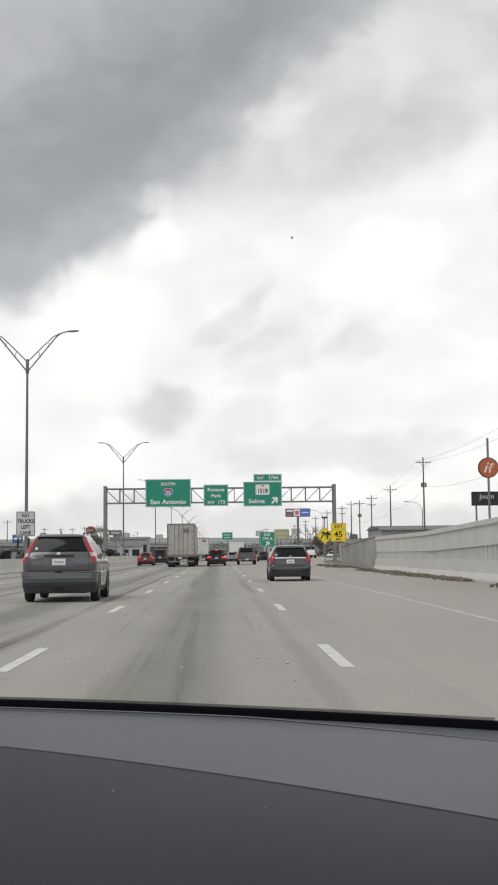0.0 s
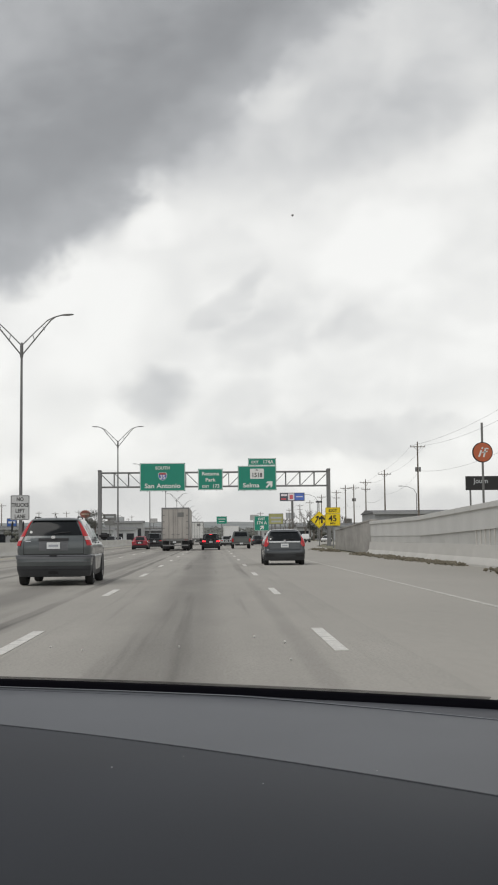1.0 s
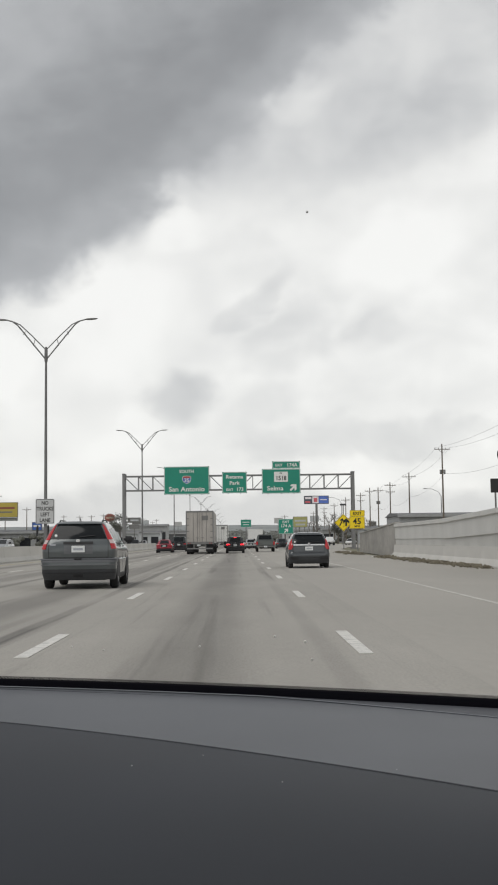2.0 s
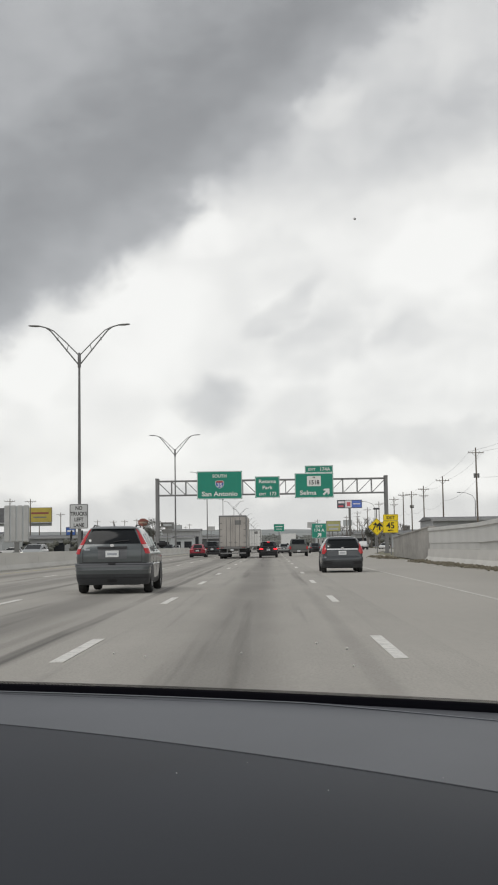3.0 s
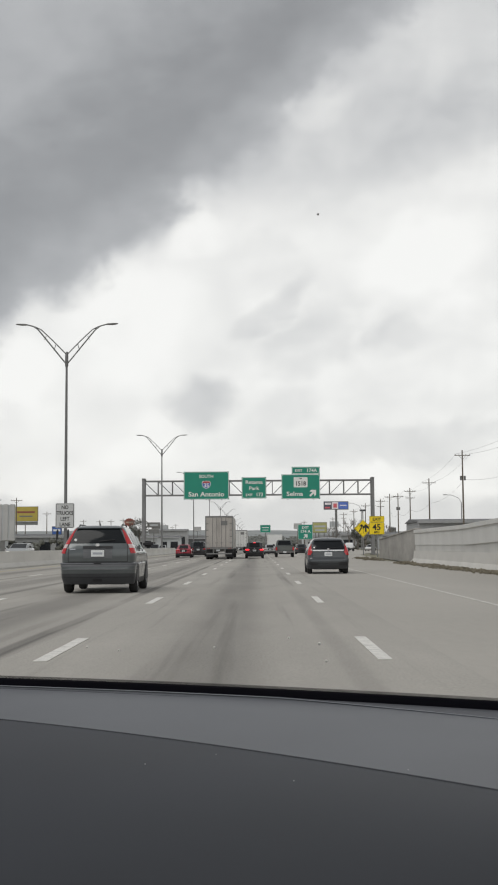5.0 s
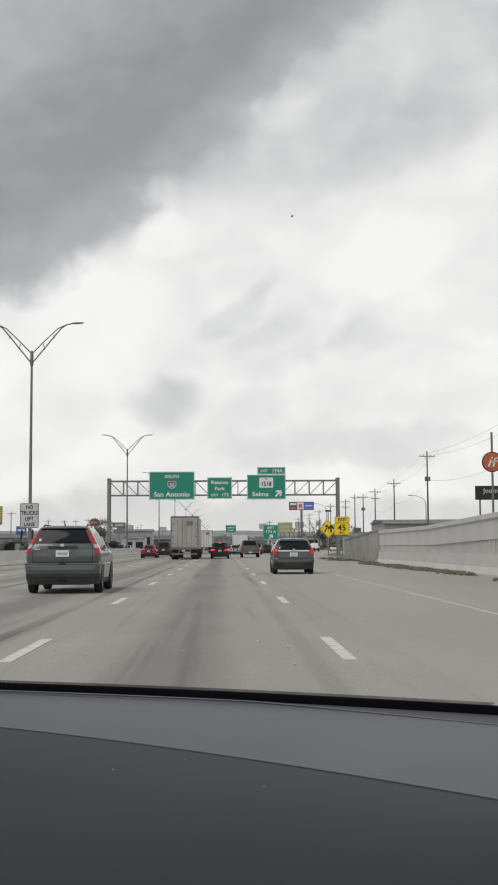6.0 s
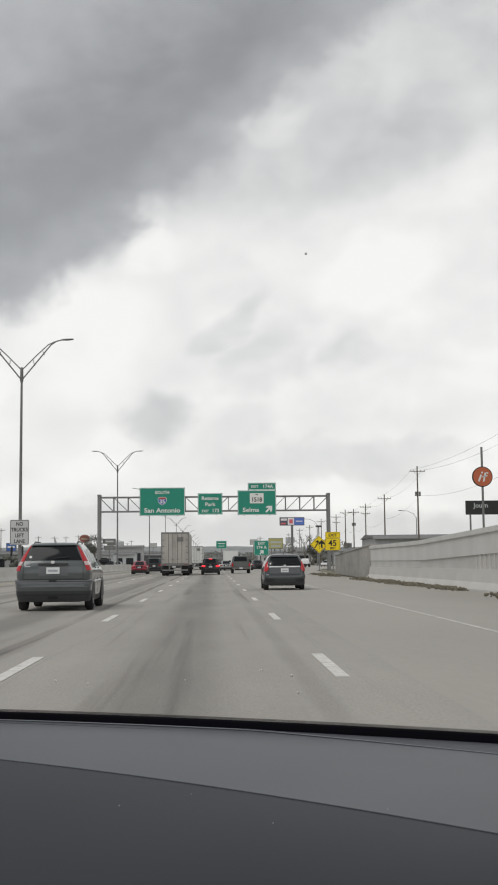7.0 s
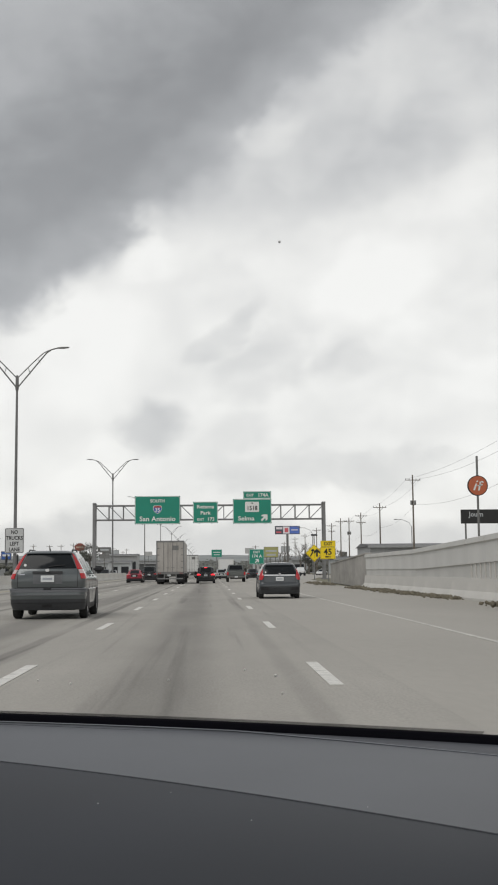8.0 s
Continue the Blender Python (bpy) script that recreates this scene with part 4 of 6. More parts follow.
HATCH_ROWS = ((0.205, 0.81, 0.10, 3.84), (0.26, 0.83, 0.06, 3.87), (0.36, 0.848, 0.015, 3.98), (0.52, 0.862, -0.02, 4.04), (0.62, 0.868, -0.01, 4.04), (0.70, 0.865, 0.02, 4.0), (0.86, 0.868, 0.04, 3.75), (0.96, 0.855, 0.05, 3.3), (1.03, 0.835, 0.07, 3.08),
              (1.20, 0.765, 0.15, 2.72), (1.36, 0.69, 0.26, 2.36), (1.45, 0.635, 0.345, 2.12), (1.505, 0.55, 0.45, 1.9), (1.535, 0.38, 0.66, 1.65), (1.545, 0.25, 0.9, 1.4))
hatch_spec = dict(radius=0.17, glass=(1.035, 1.41), glass_inset=0.095, side_glass=((0.62, 1.12, 1.06, 1.34), (1.2, 1.95, 1.03, 1.38), (2.02, 2.62, 1.02, 1.28)), door_gaps=(1.2, 2.0, 2.9), handles=(1.42, 2.2), mirror=2.62,
                  lamps=(("tail_lamp", lambda z: 0.03 + 0.16 * max(0.0, 1 - abs(z - 0.93) / 0.26), lambda z: 0.17 - 0.2 * max(0.0, (z - 0.98) / 0.3), 0.80, 1.25, M_LAMP_RED),),
                  gate_seam=0.66, gate_low=0.66, plate=0.85, recess=M_DARK_CAR, handle_paint=M_BRIGHT, bar=0.66,
                  bands=(("rear_bumper", 0.46, 0.655, 0.018, M_DARK_CAR, "painted rear bumper"), ("lower_valance", 0.21, 0.45, 0.010, M_VALANCE, "dark grey lower valance")))
fit_car, fit_shell = shell_car("hatchback", "charcoal hatchback with red wedge lamps and chrome strip", (3.05, 49.6, 0), HATCH_ROWS, M_DARK_CAR, M_DARK_CAR, 0.31, (0.72, 3.22), hatch_spec)
for sgn in (-1, 1):
    part("bumper_vent", fit_shell.skin(sgn * 0.46, sgn * 0.80, 0.37, 0.50, 0.024, 5, 2), M_TRIM, fit_car, "black bumper vent")
part("roof_antenna", tube(((0, 0.75, 1.54), (0, 0.60, 1.63)), (0.012, 0.004), 6), M_TRIM, fit_car)
car("sedan", "bright red saloon car among the highway traffic", "car", (-8.05, 127, 0), 1.78, 4.6, 1.44, M_RED_CAR, belt=0.97, clear=0.24, style="sedan", rear_rake=0.85, rear_start=0.46,
    cabin_end=0.74, roof_end=0.50, roof_in=0.66, lamps="low")
car("sport_utility_car", "black sport utility car beside the red saloon", "car", (-7.0, 138, 0), 1.92, 4.7, 1.78, M_BLACK_CAR, belt=1.08, clear=0.30, style="suv", lamps="low", roof_in=0.82)
car("crossover_car", "dark crossover with all three brake lamps lit", "car", (-0.25, 115, 0), 1.84, 4.4, 1.62, M_BLACK_CAR, belt=1.02, clear=0.28, style="hatch", lamps="low", lit=True, roof_in=0.76)
car("sedan", "silver saloon car far ahead in traffic", "car", (1.9, 168, 0), 1.8, 4.6, 1.45, M_SILVER_CAR, belt=0.95, clear=0.24, style="sedan", rear_rake=0.75, rear_start=0.42, cabin_end=0.74, roof_end=0.50, roof_in=0.72, lamps="low")
car("sedan", "dark saloon car far ahead near the exit", "car", (6.6, 172, 0), 1.8, 4.6, 1.48, M_DARK_CAR, belt=0.95, clear=0.24, style="sedan", rear_rake=0.75, rear_start=0.42, cabin_end=0.74, roof_end=0.50, roof_in=0.72, lamps="low")
car("sport_utility_car", "pale oncoming car with lit headlamps", "car", (-22.0, 110, 0), 1.92, 4.8, 1.62, M_SILVER_CAR, belt=1.22, clear=0.30, lamps="low", rz=180, front_lamps=True)
car("sedan", "pale oncoming saloon car beyond the barrier", "car", (-24.0, 96, 0), 1.82, 4.6, 1.46, M_SILVER_CAR, belt=0.95, clear=0.24, style="sedan", rear_rake=0.75, rear_start=0.42, cabin_end=0.74, roof_end=0.50, roof_in=0.72, lamps="low", rz=180)
car("sport_utility_car", "dark oncoming car with lit headlamps", "car", (-20.5, 235, 0), 1.9, 4.7, 1.72, M_DARK_CAR, belt=1.05, clear=0.28, lamps="low", rz=180, front_lamps=True)


FAR = (("sedan", "small silver saloon car far down the highway", 5.3, 232, M_SILVER_CAR, 1.45, 0), ("crossover_car", "white crossover far down the highway", -0.4, 262, M_WHITE_CAR, 1.65, 0), ("crossover_car", "dark crossover far down the highway", -7.4, 250, M_DARK_CAR, 1.68, 0),
       ("sedan", "black saloon car far down the highway", 3.0, 300, M_BLACK_CAR, 1.46, 0), ("crossover_car", "white car far down the highway", -4.2, 330, M_WHITE_CAR, 1.6, 0), ("sedan", "red saloon car far down the highway", 0.3, 380, M_RED_CAR, 1.46, 0),
       ("crossover_car", "white oncoming car with lit headlamps, far off", -20.5, 190, M_WHITE_CAR, 1.66, 180), ("crossover_car", "silver oncoming car with lit headlamps, far off", -24.2, 300, M_SILVER_CAR, 1.66, 180), ("sedan", "dark oncoming saloon car far off", -20.4, 360, M_BLACK_CAR, 1.46, 180),
       ("crossover_car", "white oncoming car far off beside the median", -20.5, 430, M_WHITE_CAR, 1.7, 180))
for nm, lab, fx, fy, pm, fh, fr in FAR:
    car(nm, lab, "car", (fx, fy, 0), 1.84, 4.5, fh, pm, belt=0.95 if nm == "sedan" else 1.05, clear=0.26, style="sedan" if nm == "sedan" else "hatch", rear_rake=0.7 if nm == "sedan" else 0.35,
        rear_start=0.42 if nm == "sedan" else 0.08, roof_in=0.74, lamps="low", rz=fr, front_lamps=fr > 0 and "lit" in lab)


def pickup(name, label, at, paint, rz=0):
    t = thing(name, label, "pickup truck", "vehicles on the highway", at=at, rz=rz)
    W = 1.0
    part("bed", box(-W, W, 0.0, 2.0, 0.62, 1.16, 0.05, 3), paint, t, smooth=True)
    part("tailgate", box(-0.80, 0.80, -0.03, 0.04, 0.66, 1.15, 0.03, 2), paint, t)
    part("hood", loft([(3.7, 0.99 * W, 0.6, 1.20), (4.9, 0.98 * W, 0.6, 1.18), (5.5, 0.93 * W, 0.62, 1.12), (5.7, 0.85 * W, 0.66, 1.0)], 32, 7), paint, t, smooth=True)
    part("cab_base", box(-W, W, 1.95, 4.0, 0.58, 1.22, 0.06, 3), paint, t, smooth=True)
    c = [(-0.94, 1.98, 1.18), (0.94, 1.98, 1.18), (0.94, 4.25, 1.16), (-0.94, 4.25, 1.16), (-0.78, 2.15, 1.88), (0.78, 2.15, 1.88), (0.78, 3.55, 1.87), (-0.78, 3.55, 1.87)]
    part("cab", hull(c, 0.08, 3), paint, t, smooth=True)
    rear, right, left = [c[0], c[1], c[5], c[4]], [c[1], c[2], c[6], c[5]], [c[3], c[0], c[4], c[7]]
    part("rear_window", plate(patch_on(rear, 0.1, 0.9, 0.2, 0.85), 0.012, face_out(rear)), M_GLASS_DK, t)
    for quad in (right, left):
        for a0, a1 in ((0.10, 0.42), (0.47, 0.88)):
            part("side_window", plate(patch_on(quad, a0, a1, 0.16, 0.86), 0.012, face_out(quad)), M_GLASS_DK, t)
    part("rear_bumper", box(-0.98, 0.98, -0.16, 0.06, 0.48, 0.64, 0.04, 2), M_STEEL_DK, t, "steel step bumper")
    part("chassis", box(-0.6, 0.6, 0.2, 5.2, 0.34, 0.62), M_TRIM, t)
    plate_bars(t, 0, -0.165, 0.56)
    for s in (-1, 1):
        x0, x1 = sorted((s * 0.82, s * 1.0))
        part("tail_lamp", box(x0, x1, -0.03, 0.14, 0.74, 1.10, 0.02, 2), M_LAMP_RED, t)
        x0, x1 = sorted((s * 1.02, s * 1.24))
        part("door_mirror", box(x0, x1, 3.7, 3.83, 1.2, 1.42, 0.04, 2), M_TRIM, t)
        for y in (1.05, 4.75):
            wheel(t, s * 0.88, y, 0.40, 0.25, s)
    return t


pickup("pickup_truck", "dark grey pickup truck following the traffic", (3.0, 125, 0), M_PICKUP)
pickup("pickup_truck", "white pickup truck on the frontage road", (21.0, 262, 0), M_WHITE_CAR, rz=172)
car("sedan", "white saloon car on the frontage road", "car", (27.5, 276, 0), 1.8, 4.6, 1.46, M_WHITE_CAR, belt=0.95, clear=0.24, style="sedan", rear_rake=0.75, rear_start=0.42, cabin_end=0.74, roof_end=0.50, roof_in=0.72, lamps="low", rz=160)


def trailer_truck(label, at, paint, length=14.0, w=2.6, top=3.92):
    t = thing("trailer_truck", label, "truck", "vehicles on the highway", at=at)
    W = w / 2
    part("box_body", box(-W, W, 0.06, length, 1.12, top, 0.03, 2), paint, t)
    part("door_frame", box(-W - 0.01, W + 0.01, 0.0, 0.07, top - 0.13, top + 0.015, 0.015, 2), M_STEEL, t)
    for s in (-1, 1):
        x0, x1 = sorted((s * (W - 0.09), s * (W + 0.012)))
        part("corner_post", box(x0, x1, 0.0, 0.07, 1.06, top - 0.13, 0.012, 1), M_STEEL, t)
        x0, x1 = sorted((s * 0.015, s * (W - 0.095)))
        d = part("rear_door", box(x0, x1, 0.02, 0.06, 1.16, top - 0.14, 0.012, 1), paint, t)
        for zz in (1.5, 2.1, 2.7, 3.3):
            x0, x1 = sorted((s * (W - 0.30), s * (W - 0.10)))
            part("hinge", box(x0, x1, 0.0, 0.02, zz, zz + 0.06), M_STEEL_DK, d)
        for xx in (0.22, 0.62):
            part("lock_rod", tube(((s * xx, 0.0, 1.12), (s * xx, 0.0, top - 0.15)), 0.018, 6), M_STEEL, d)
        x0, x1 = sorted((s * 0.10, s * 0.40))
        part("lock_handle", box(x0, x1, -0.03, 0.0, 1.52, 1.56), M_STEEL, d)
        for lx in (0.92, 1.08):
            part("tail_lamp", box(s * lx - 0.05, s * lx + 0.05, -0.02, 0.04, 0.98, 1.07, 0.02, 2), M_LAMP_RED, t)
        x0, x1 = sorted((s * 0.55, s * 1.22))
        part("mud_flap", box(x0, x1, 0.9, 0.92, 0.22, 0.98), M_TRIM, t)
        part("bumper_post", box(s * 0.55 - 0.05, s * 0.55 + 0.05, 0.02, 0.12, 0.5, 1.06), M_STEEL_DK, t)
        for y in (1.5, 2.8, length + 1.2, length + 2.5):
            wheel(t, s * (W - 0.16), y, 0.50, 0.28, s)
            wheel(t, s * (W - 0.50), y, 0.50, 0.28, -s)
        wheel(t, s * (W - 0.2), length + 5.2, 0.50, 0.3, s)
    part("sill_beam", box(-W, W, 0.0, 0.12, 0.94, 1.12, 0.01, 1), M_STEEL_DK, t)
    part("rear_guard", box(-W + 0.1, W - 0.1, 0.0, 0.10, 0.46, 0.58, 0.012, 1), M_STEEL, t)
    part("slider_frame", box(-0.55, 0.55, 0.6, length + 5.8, 0.72, 1.10), M_STEEL_DK, t)
    part("cab", box(-1.2, 1.2, length + 1.6, length + 5.8, 0.8, 3.5, 0.18, 3), M_WHITE_CAR, t, smooth=True)
    plate_bars(t, -0.1, -0.004, 0.83, 0.3, 0.15)
    part("door_notice", box(0.18, 0.78, 0.005, 0.02, 3.18, 3.60), M_STEEL_DK, t, "grey rectangular notice")
    return t


trailer_truck("articulated lorry with a dusty aluminium box trailer", (-3.55, 109, 0), M_TRAILER, top=4.05)
trailer_truck("articulated lorry with a white box trailer", (-2.95, 196, 0), M_TRAILER_W)


def van(label, at):
    t = thing("box_truck", label, "truck", "vehicles on the highway", at=at)
    part("box_body", box(-1.15, 1.15, 0, 4.2, 0.85, 2.95, 0.04, 2), M_TRAILER_W, t)
    part("rear_door", box(-0.98, 0.98, -0.03, 0.02, 0.95, 2.78, 0.02, 2), M_WHITE_CAR, t)
    part("cab", box(-1.0, 1.0, 4.2, 6.0, 0.6, 2.2, 0.2, 3), M_WHITE_CAR, t, smooth=True)
    part("rear_bumper", box(-1.1, 1.1, -0.12, 0.05, 0.5, 0.66, 0.02, 1), M_STEEL_DK, t)
    part("chassis", box(-0.5, 0.5, 0.1, 5.6, 0.5, 0.85), M_TRIM, t)
    plate_bars(t, -0.5, -0.125, 0.74)
    for s in (-1, 1):
        x0, x1 = sorted((s * 0.8, s * 1.1))
        part("tail_lamp", box(x0, x1, -0.03, 0.02, 0.72, 0.84, 0.01, 1), M_LAMP_RED, t)
        wheel(t, s * 0.92, 1.2, 0.4, 0.28, s)
        wheel(t, s * 0.92, 5.0, 0.4, 0.28, s)


van("white box truck ahead of the pickup", (2.7, 176, 0))


# ---------------------------------------------------------------- the car that carries the camera
def own_car():
    t = thing("car_interior", "cabin front of a car with dark dashboard and windscreen", "car")
    X0 = -0.42

    def base_y(x):
        return 1.334 - 0.434 * x - 0.207 * x * x

    def seam_y(x):
        return min(0.991 - 0.857 * x - 0.478 * x * x, base_y(x) - 0.10)

    xs = [X0 + (-0.74 + 1.48 * k / 60) for k in range(61)]

    def strip(rows, name, material, label="", smooth=True, thick=0.0):
        """A surface over the car's width from functions (y, z) of x."""
        bm = bmesh.new()
        grid = [[bm.verts.new((x, *r(x))) for x in xs] for r in rows]
        for a, b in zip(grid, grid[1:]):
            for k in range(len(xs) - 1):
                bm.faces.new((a[k], a[k + 1], b[k + 1], b[k]))
        ob = part(name, bm, material, t, label, smooth)
        return ob

    def sy(x):
        return max(seam_y(x), 0.30)

    top = [(lambda x, f=f: (base_y(x) + 0.004 + (sy(x) - base_y(x) - 0.004) * f, 1.0185 + 0.002 * math.sin(math.pi * f) - 0.0005 * f)) for f in [i / 10 for i in range(11)]]
    strip(top, "dashboard_top", M_DASH_TOP, "smooth grey vinyl upper dashboard")
    # the pad has a much darker base colour than the top
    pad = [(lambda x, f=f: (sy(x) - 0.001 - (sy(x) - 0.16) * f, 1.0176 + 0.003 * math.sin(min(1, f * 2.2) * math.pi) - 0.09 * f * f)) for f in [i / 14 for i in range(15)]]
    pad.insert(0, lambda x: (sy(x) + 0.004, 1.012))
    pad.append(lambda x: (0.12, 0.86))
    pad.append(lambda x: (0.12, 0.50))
    strip(pad, "dashboard_pad", M_DASH_PAD, "darker grained vinyl dashboard pad")
    # a darker strip along the foot of the glass, wider to the right, and the fine grooves beside it
    def channel(x):
        return base_y(x) - 0.0035 - 0.30 * max(0.0, x - 0.03)

    strip([lambda x: (base_y(x) - 0.0015, 1.0196), lambda x: (0.5 * (base_y(x) + channel(x)), 1.0204), lambda x: (channel(x), 1.0200), lambda x: (channel(x) - 0.0005, 1.0180)], "darker_wedge_strip", M_DASH_STRIP, "darker grey strip below the glass")
    # a thin tube in a paler colour draws the highlight along this edge
    part("edge_highlight", tube([(x, channel(x) - 0.0012, 1.0200) for x in xs], 0.0007, 6), M_DASH_HIGHLIGHT, t, "pale line coloured as the edge highlight")
    part("dashboard_groove", tube([(x, base_y(x) - 0.022 - 0.02 * (x - X0), 1.0193) for x in xs if x < -0.04], [0.0006 * min(1.0, max(0.05, (-0.04 - x) / 0.2)) for x in xs if x < -0.04], 6), M_SEAM, t, "fine dark groove")
    part("dashboard_seam", tube([(x, sy(x) + 0.001, 1.0176) for x in xs], 0.0008, 6), M_SEAM, t, "stitched dark seam")
    seal = [lambda x: (base_y(x) - 0.002, 1.012), lambda x: (base_y(x) - 0.002, 1.022), lambda x: (base_y(x) + 0.001, 1.0270), lambda x: (base_y(x) + 0.006, 1.0285), lambda x: (base_y(x) + 0.03, 1.020), lambda x: (base_y(x) + 0.05, 0.93)]
    strip(seal, "windscreen_seal", M_SEAL, "black windscreen edge seal")
    # dotted ceramic edge, one small dot after another along the glass
    dots = bmesh.new()
    x = X0 - 0.70
    while x < X0 + 0.70:
        for row in range(3):
            dx = x + row * 0.0008
            c = Vector((dx, base_y(dx) + 0.0070 - row * 0.0008, 1.0288 + row * 0.00105))
            vs = [dots.verts.new(c + Vector((0.00070 * math.cos(a), -0.0002, 0.00068 * math.sin(a)))) for a in [k * math.pi / 3 for k in range(6)]]
            dots.faces.new(vs)
        x += 0.0019
    part("dotted_edge", dots, M_SEAL, t, "black dotted glass edge")
    # dust lying on the vinyl
    for dx, dy, r in ((-0.085, 0.93, 0.0007), (0.031, 0.86, 0.0005), (0.12, 0.90, 0.0005), (-0.03, 0.97, 0.0004)):
        f = (dy - base_y(dx) - 0.004) / (sy(dx) - base_y(dx) - 0.004)
        g = (sy(dx) - 0.001 - dy) / (sy(dx) - 0.16)
        z = 1.0185 + 0.002 * math.sin(math.pi * f) - 0.0005 * f if f < 1 else 1.0176 + 0.003 * math.sin(min(1, g * 2.2) * math.pi) - 0.09 * g * g
        mote = bmesh.new()
        bmesh.ops.create_icosphere(mote, subdivisions=1, radius=r, matrix=Matrix.Translation((dx, dy, z)))
        part("dust_speck", mote, M_SMUDGE, t)
    # windscreen, roof, pillars, lower body
    glass = bpy.data.materials.new("windscreen_glass")
    glass.use_nodes = True
    nt = glass.node_tree
    nt.nodes.clear()
    tr, gl, mx, out = (nt.nodes.new(k) for k in ("ShaderNodeBsdfTransparent", "ShaderNodeBsdfGlossy", "ShaderNodeMixShader", "ShaderNodeOutputMaterial"))
    tr.inputs[0].default_value = (0.985, 0.99, 0.985, 1)
    gl.inputs["Roughness"].default_value = 0.02
    mx.inputs[0].default_value = 0.008
    for a, b in ((tr.outputs[0], mx.inputs[1]), (gl.outputs[0], mx.inputs[2]), (mx.outputs[0], out.inputs[0])):
        nt.links.new(a, b)
    rows = [(lambda x, f=f: (base_y(x) + 0.012 + (0.40 - 0.12 * (x - X0) ** 2 - base_y(x)) * f, 1.026 + 0.40 * f + 0.03 * math.sin(math.pi * f))) for f in [i / 8 for i in range(9)]]
    ws = strip(rows, "windscreen", glass, "clear laminated windscreen")
    ws.visible_shadow = False
    # grit and an insect mark on the glass
    for dx, dz, r in ((-0.033, -0.0900, 0.0011), (0.031, -0.0824, 0.0012), (0.057, -0.0873, 0.0015), (0.0625, -0.1020, 0.0013), (-0.115, -0.092, 0.0011), (-0.142, -0.089, 0.0010), (0.0648, 0.2854, 0.0013)):
        f = 0.0
        for _ in range(30):
            y, z = rows[0](0)[0] + (0.40 - base_y(dx)) * f, 1.026 + 0.40 * f + 0.03 * math.sin(math.pi * f)
            f += 0.5 * ((1.195 + dz * y) - z)
        speck = bmesh.new()
        bmesh.ops.create_icosphere(speck, subdivisions=1, radius=r * max(0.6, y), matrix=Matrix.Translation((dx * y, y - 0.004, 1.195 + dz * y)))
        part("grit_speck" if dz < 0 else "insect_mark", speck, M_PAINT_W if dz < 0 else M_SMUDGE, ws)
    roof = Shell(((1.405, 0.64, -1.78, 0.40), (1.44, 0.60, -1.68, 0.33), (1.465, 0.48, -1.5, 0.2), (1.475, 0.3, -1.2, 0.0)), 0.15).mesh((1.405, 1.42, 1.44, 1.455, 1.465, 1.475))
    bmesh.ops.translate(roof, vec=(X0, 0, 0), verts=roof.verts)
    part("roof", roof, M_CABIN, t, smooth=True)
    for s in (-1, 1):
        part("windscreen_pillar", tube(((X0 + s * 0.78, 1.18, 0.99), (X0 + s * 0.63, 0.36, 1.44)), 0.035, 8), M_TRIM, t)
        part("rear_pillar", tube(((X0 + s * 0.78, -1.9, 0.95), (X0 + s * 0.63, -1.6, 1.43)), 0.05, 8), M_TRIM, t)
        part("door_pillar", tube(((X0 + s * 0.80, -0.55, 0.93), (X0 + s * 0.64, -0.5, 1.43)), 0.04, 8), M_TRIM, t)
        for y in (1.45, -1.4):
            wheel(t, X0 + s * 0.80, y, 0.33, 0.21, s)
    lower = Shell(((0.24, 0.80, -2.08, 2.18), (0.40, 0.87, -2.2, 2.32), (0.60, 0.895, -2.22, 2.30), (0.74, 0.895, -2.2, 2.10), (0.85, 0.885, -2.16, 1.86), (0.92, 0.865, -2.12, 1.66)), 0.25).mesh([0.24 + 0.04 * k for k in range(18)])
    bmesh.ops.translate(lower, vec=(X0, 0, 0), verts=lower.verts)
    part("lower_body", lower, M_DARK_CAR, t, smooth=True)
    for s in (-1, 1):
        a, b = X0 + s * 0.84, X0 + s * 0.64
        for y0, y1, y2, y3 in ((-0.50, 0.92, -0.46, 0.34), (-1.75, -0.60, -1.55, -0.54)):
            pane = part("side_window", plate([(a, y0, 0.93), (a, y1, 0.93), (b, y3, 1.41), (b, y2, 1.41)], 0.005, (s, 0, 0.3)), glass, t)
            pane.visible_shadow = False
    pane = part("rear_window", plate([(X0 - 0.76, -2.0, 0.93), (X0 + 0.76, -2.0, 0.93), (X0 + 0.58, -1.72, 1.41), (X0 - 0.58, -1.72, 1.41)], 0.005, (0, -1, 0.3)), glass, t)
    pane.visible_shadow = False
    return t


own_car()


# ---------------------------------------------------------------- sign gantry
GY = 155.0


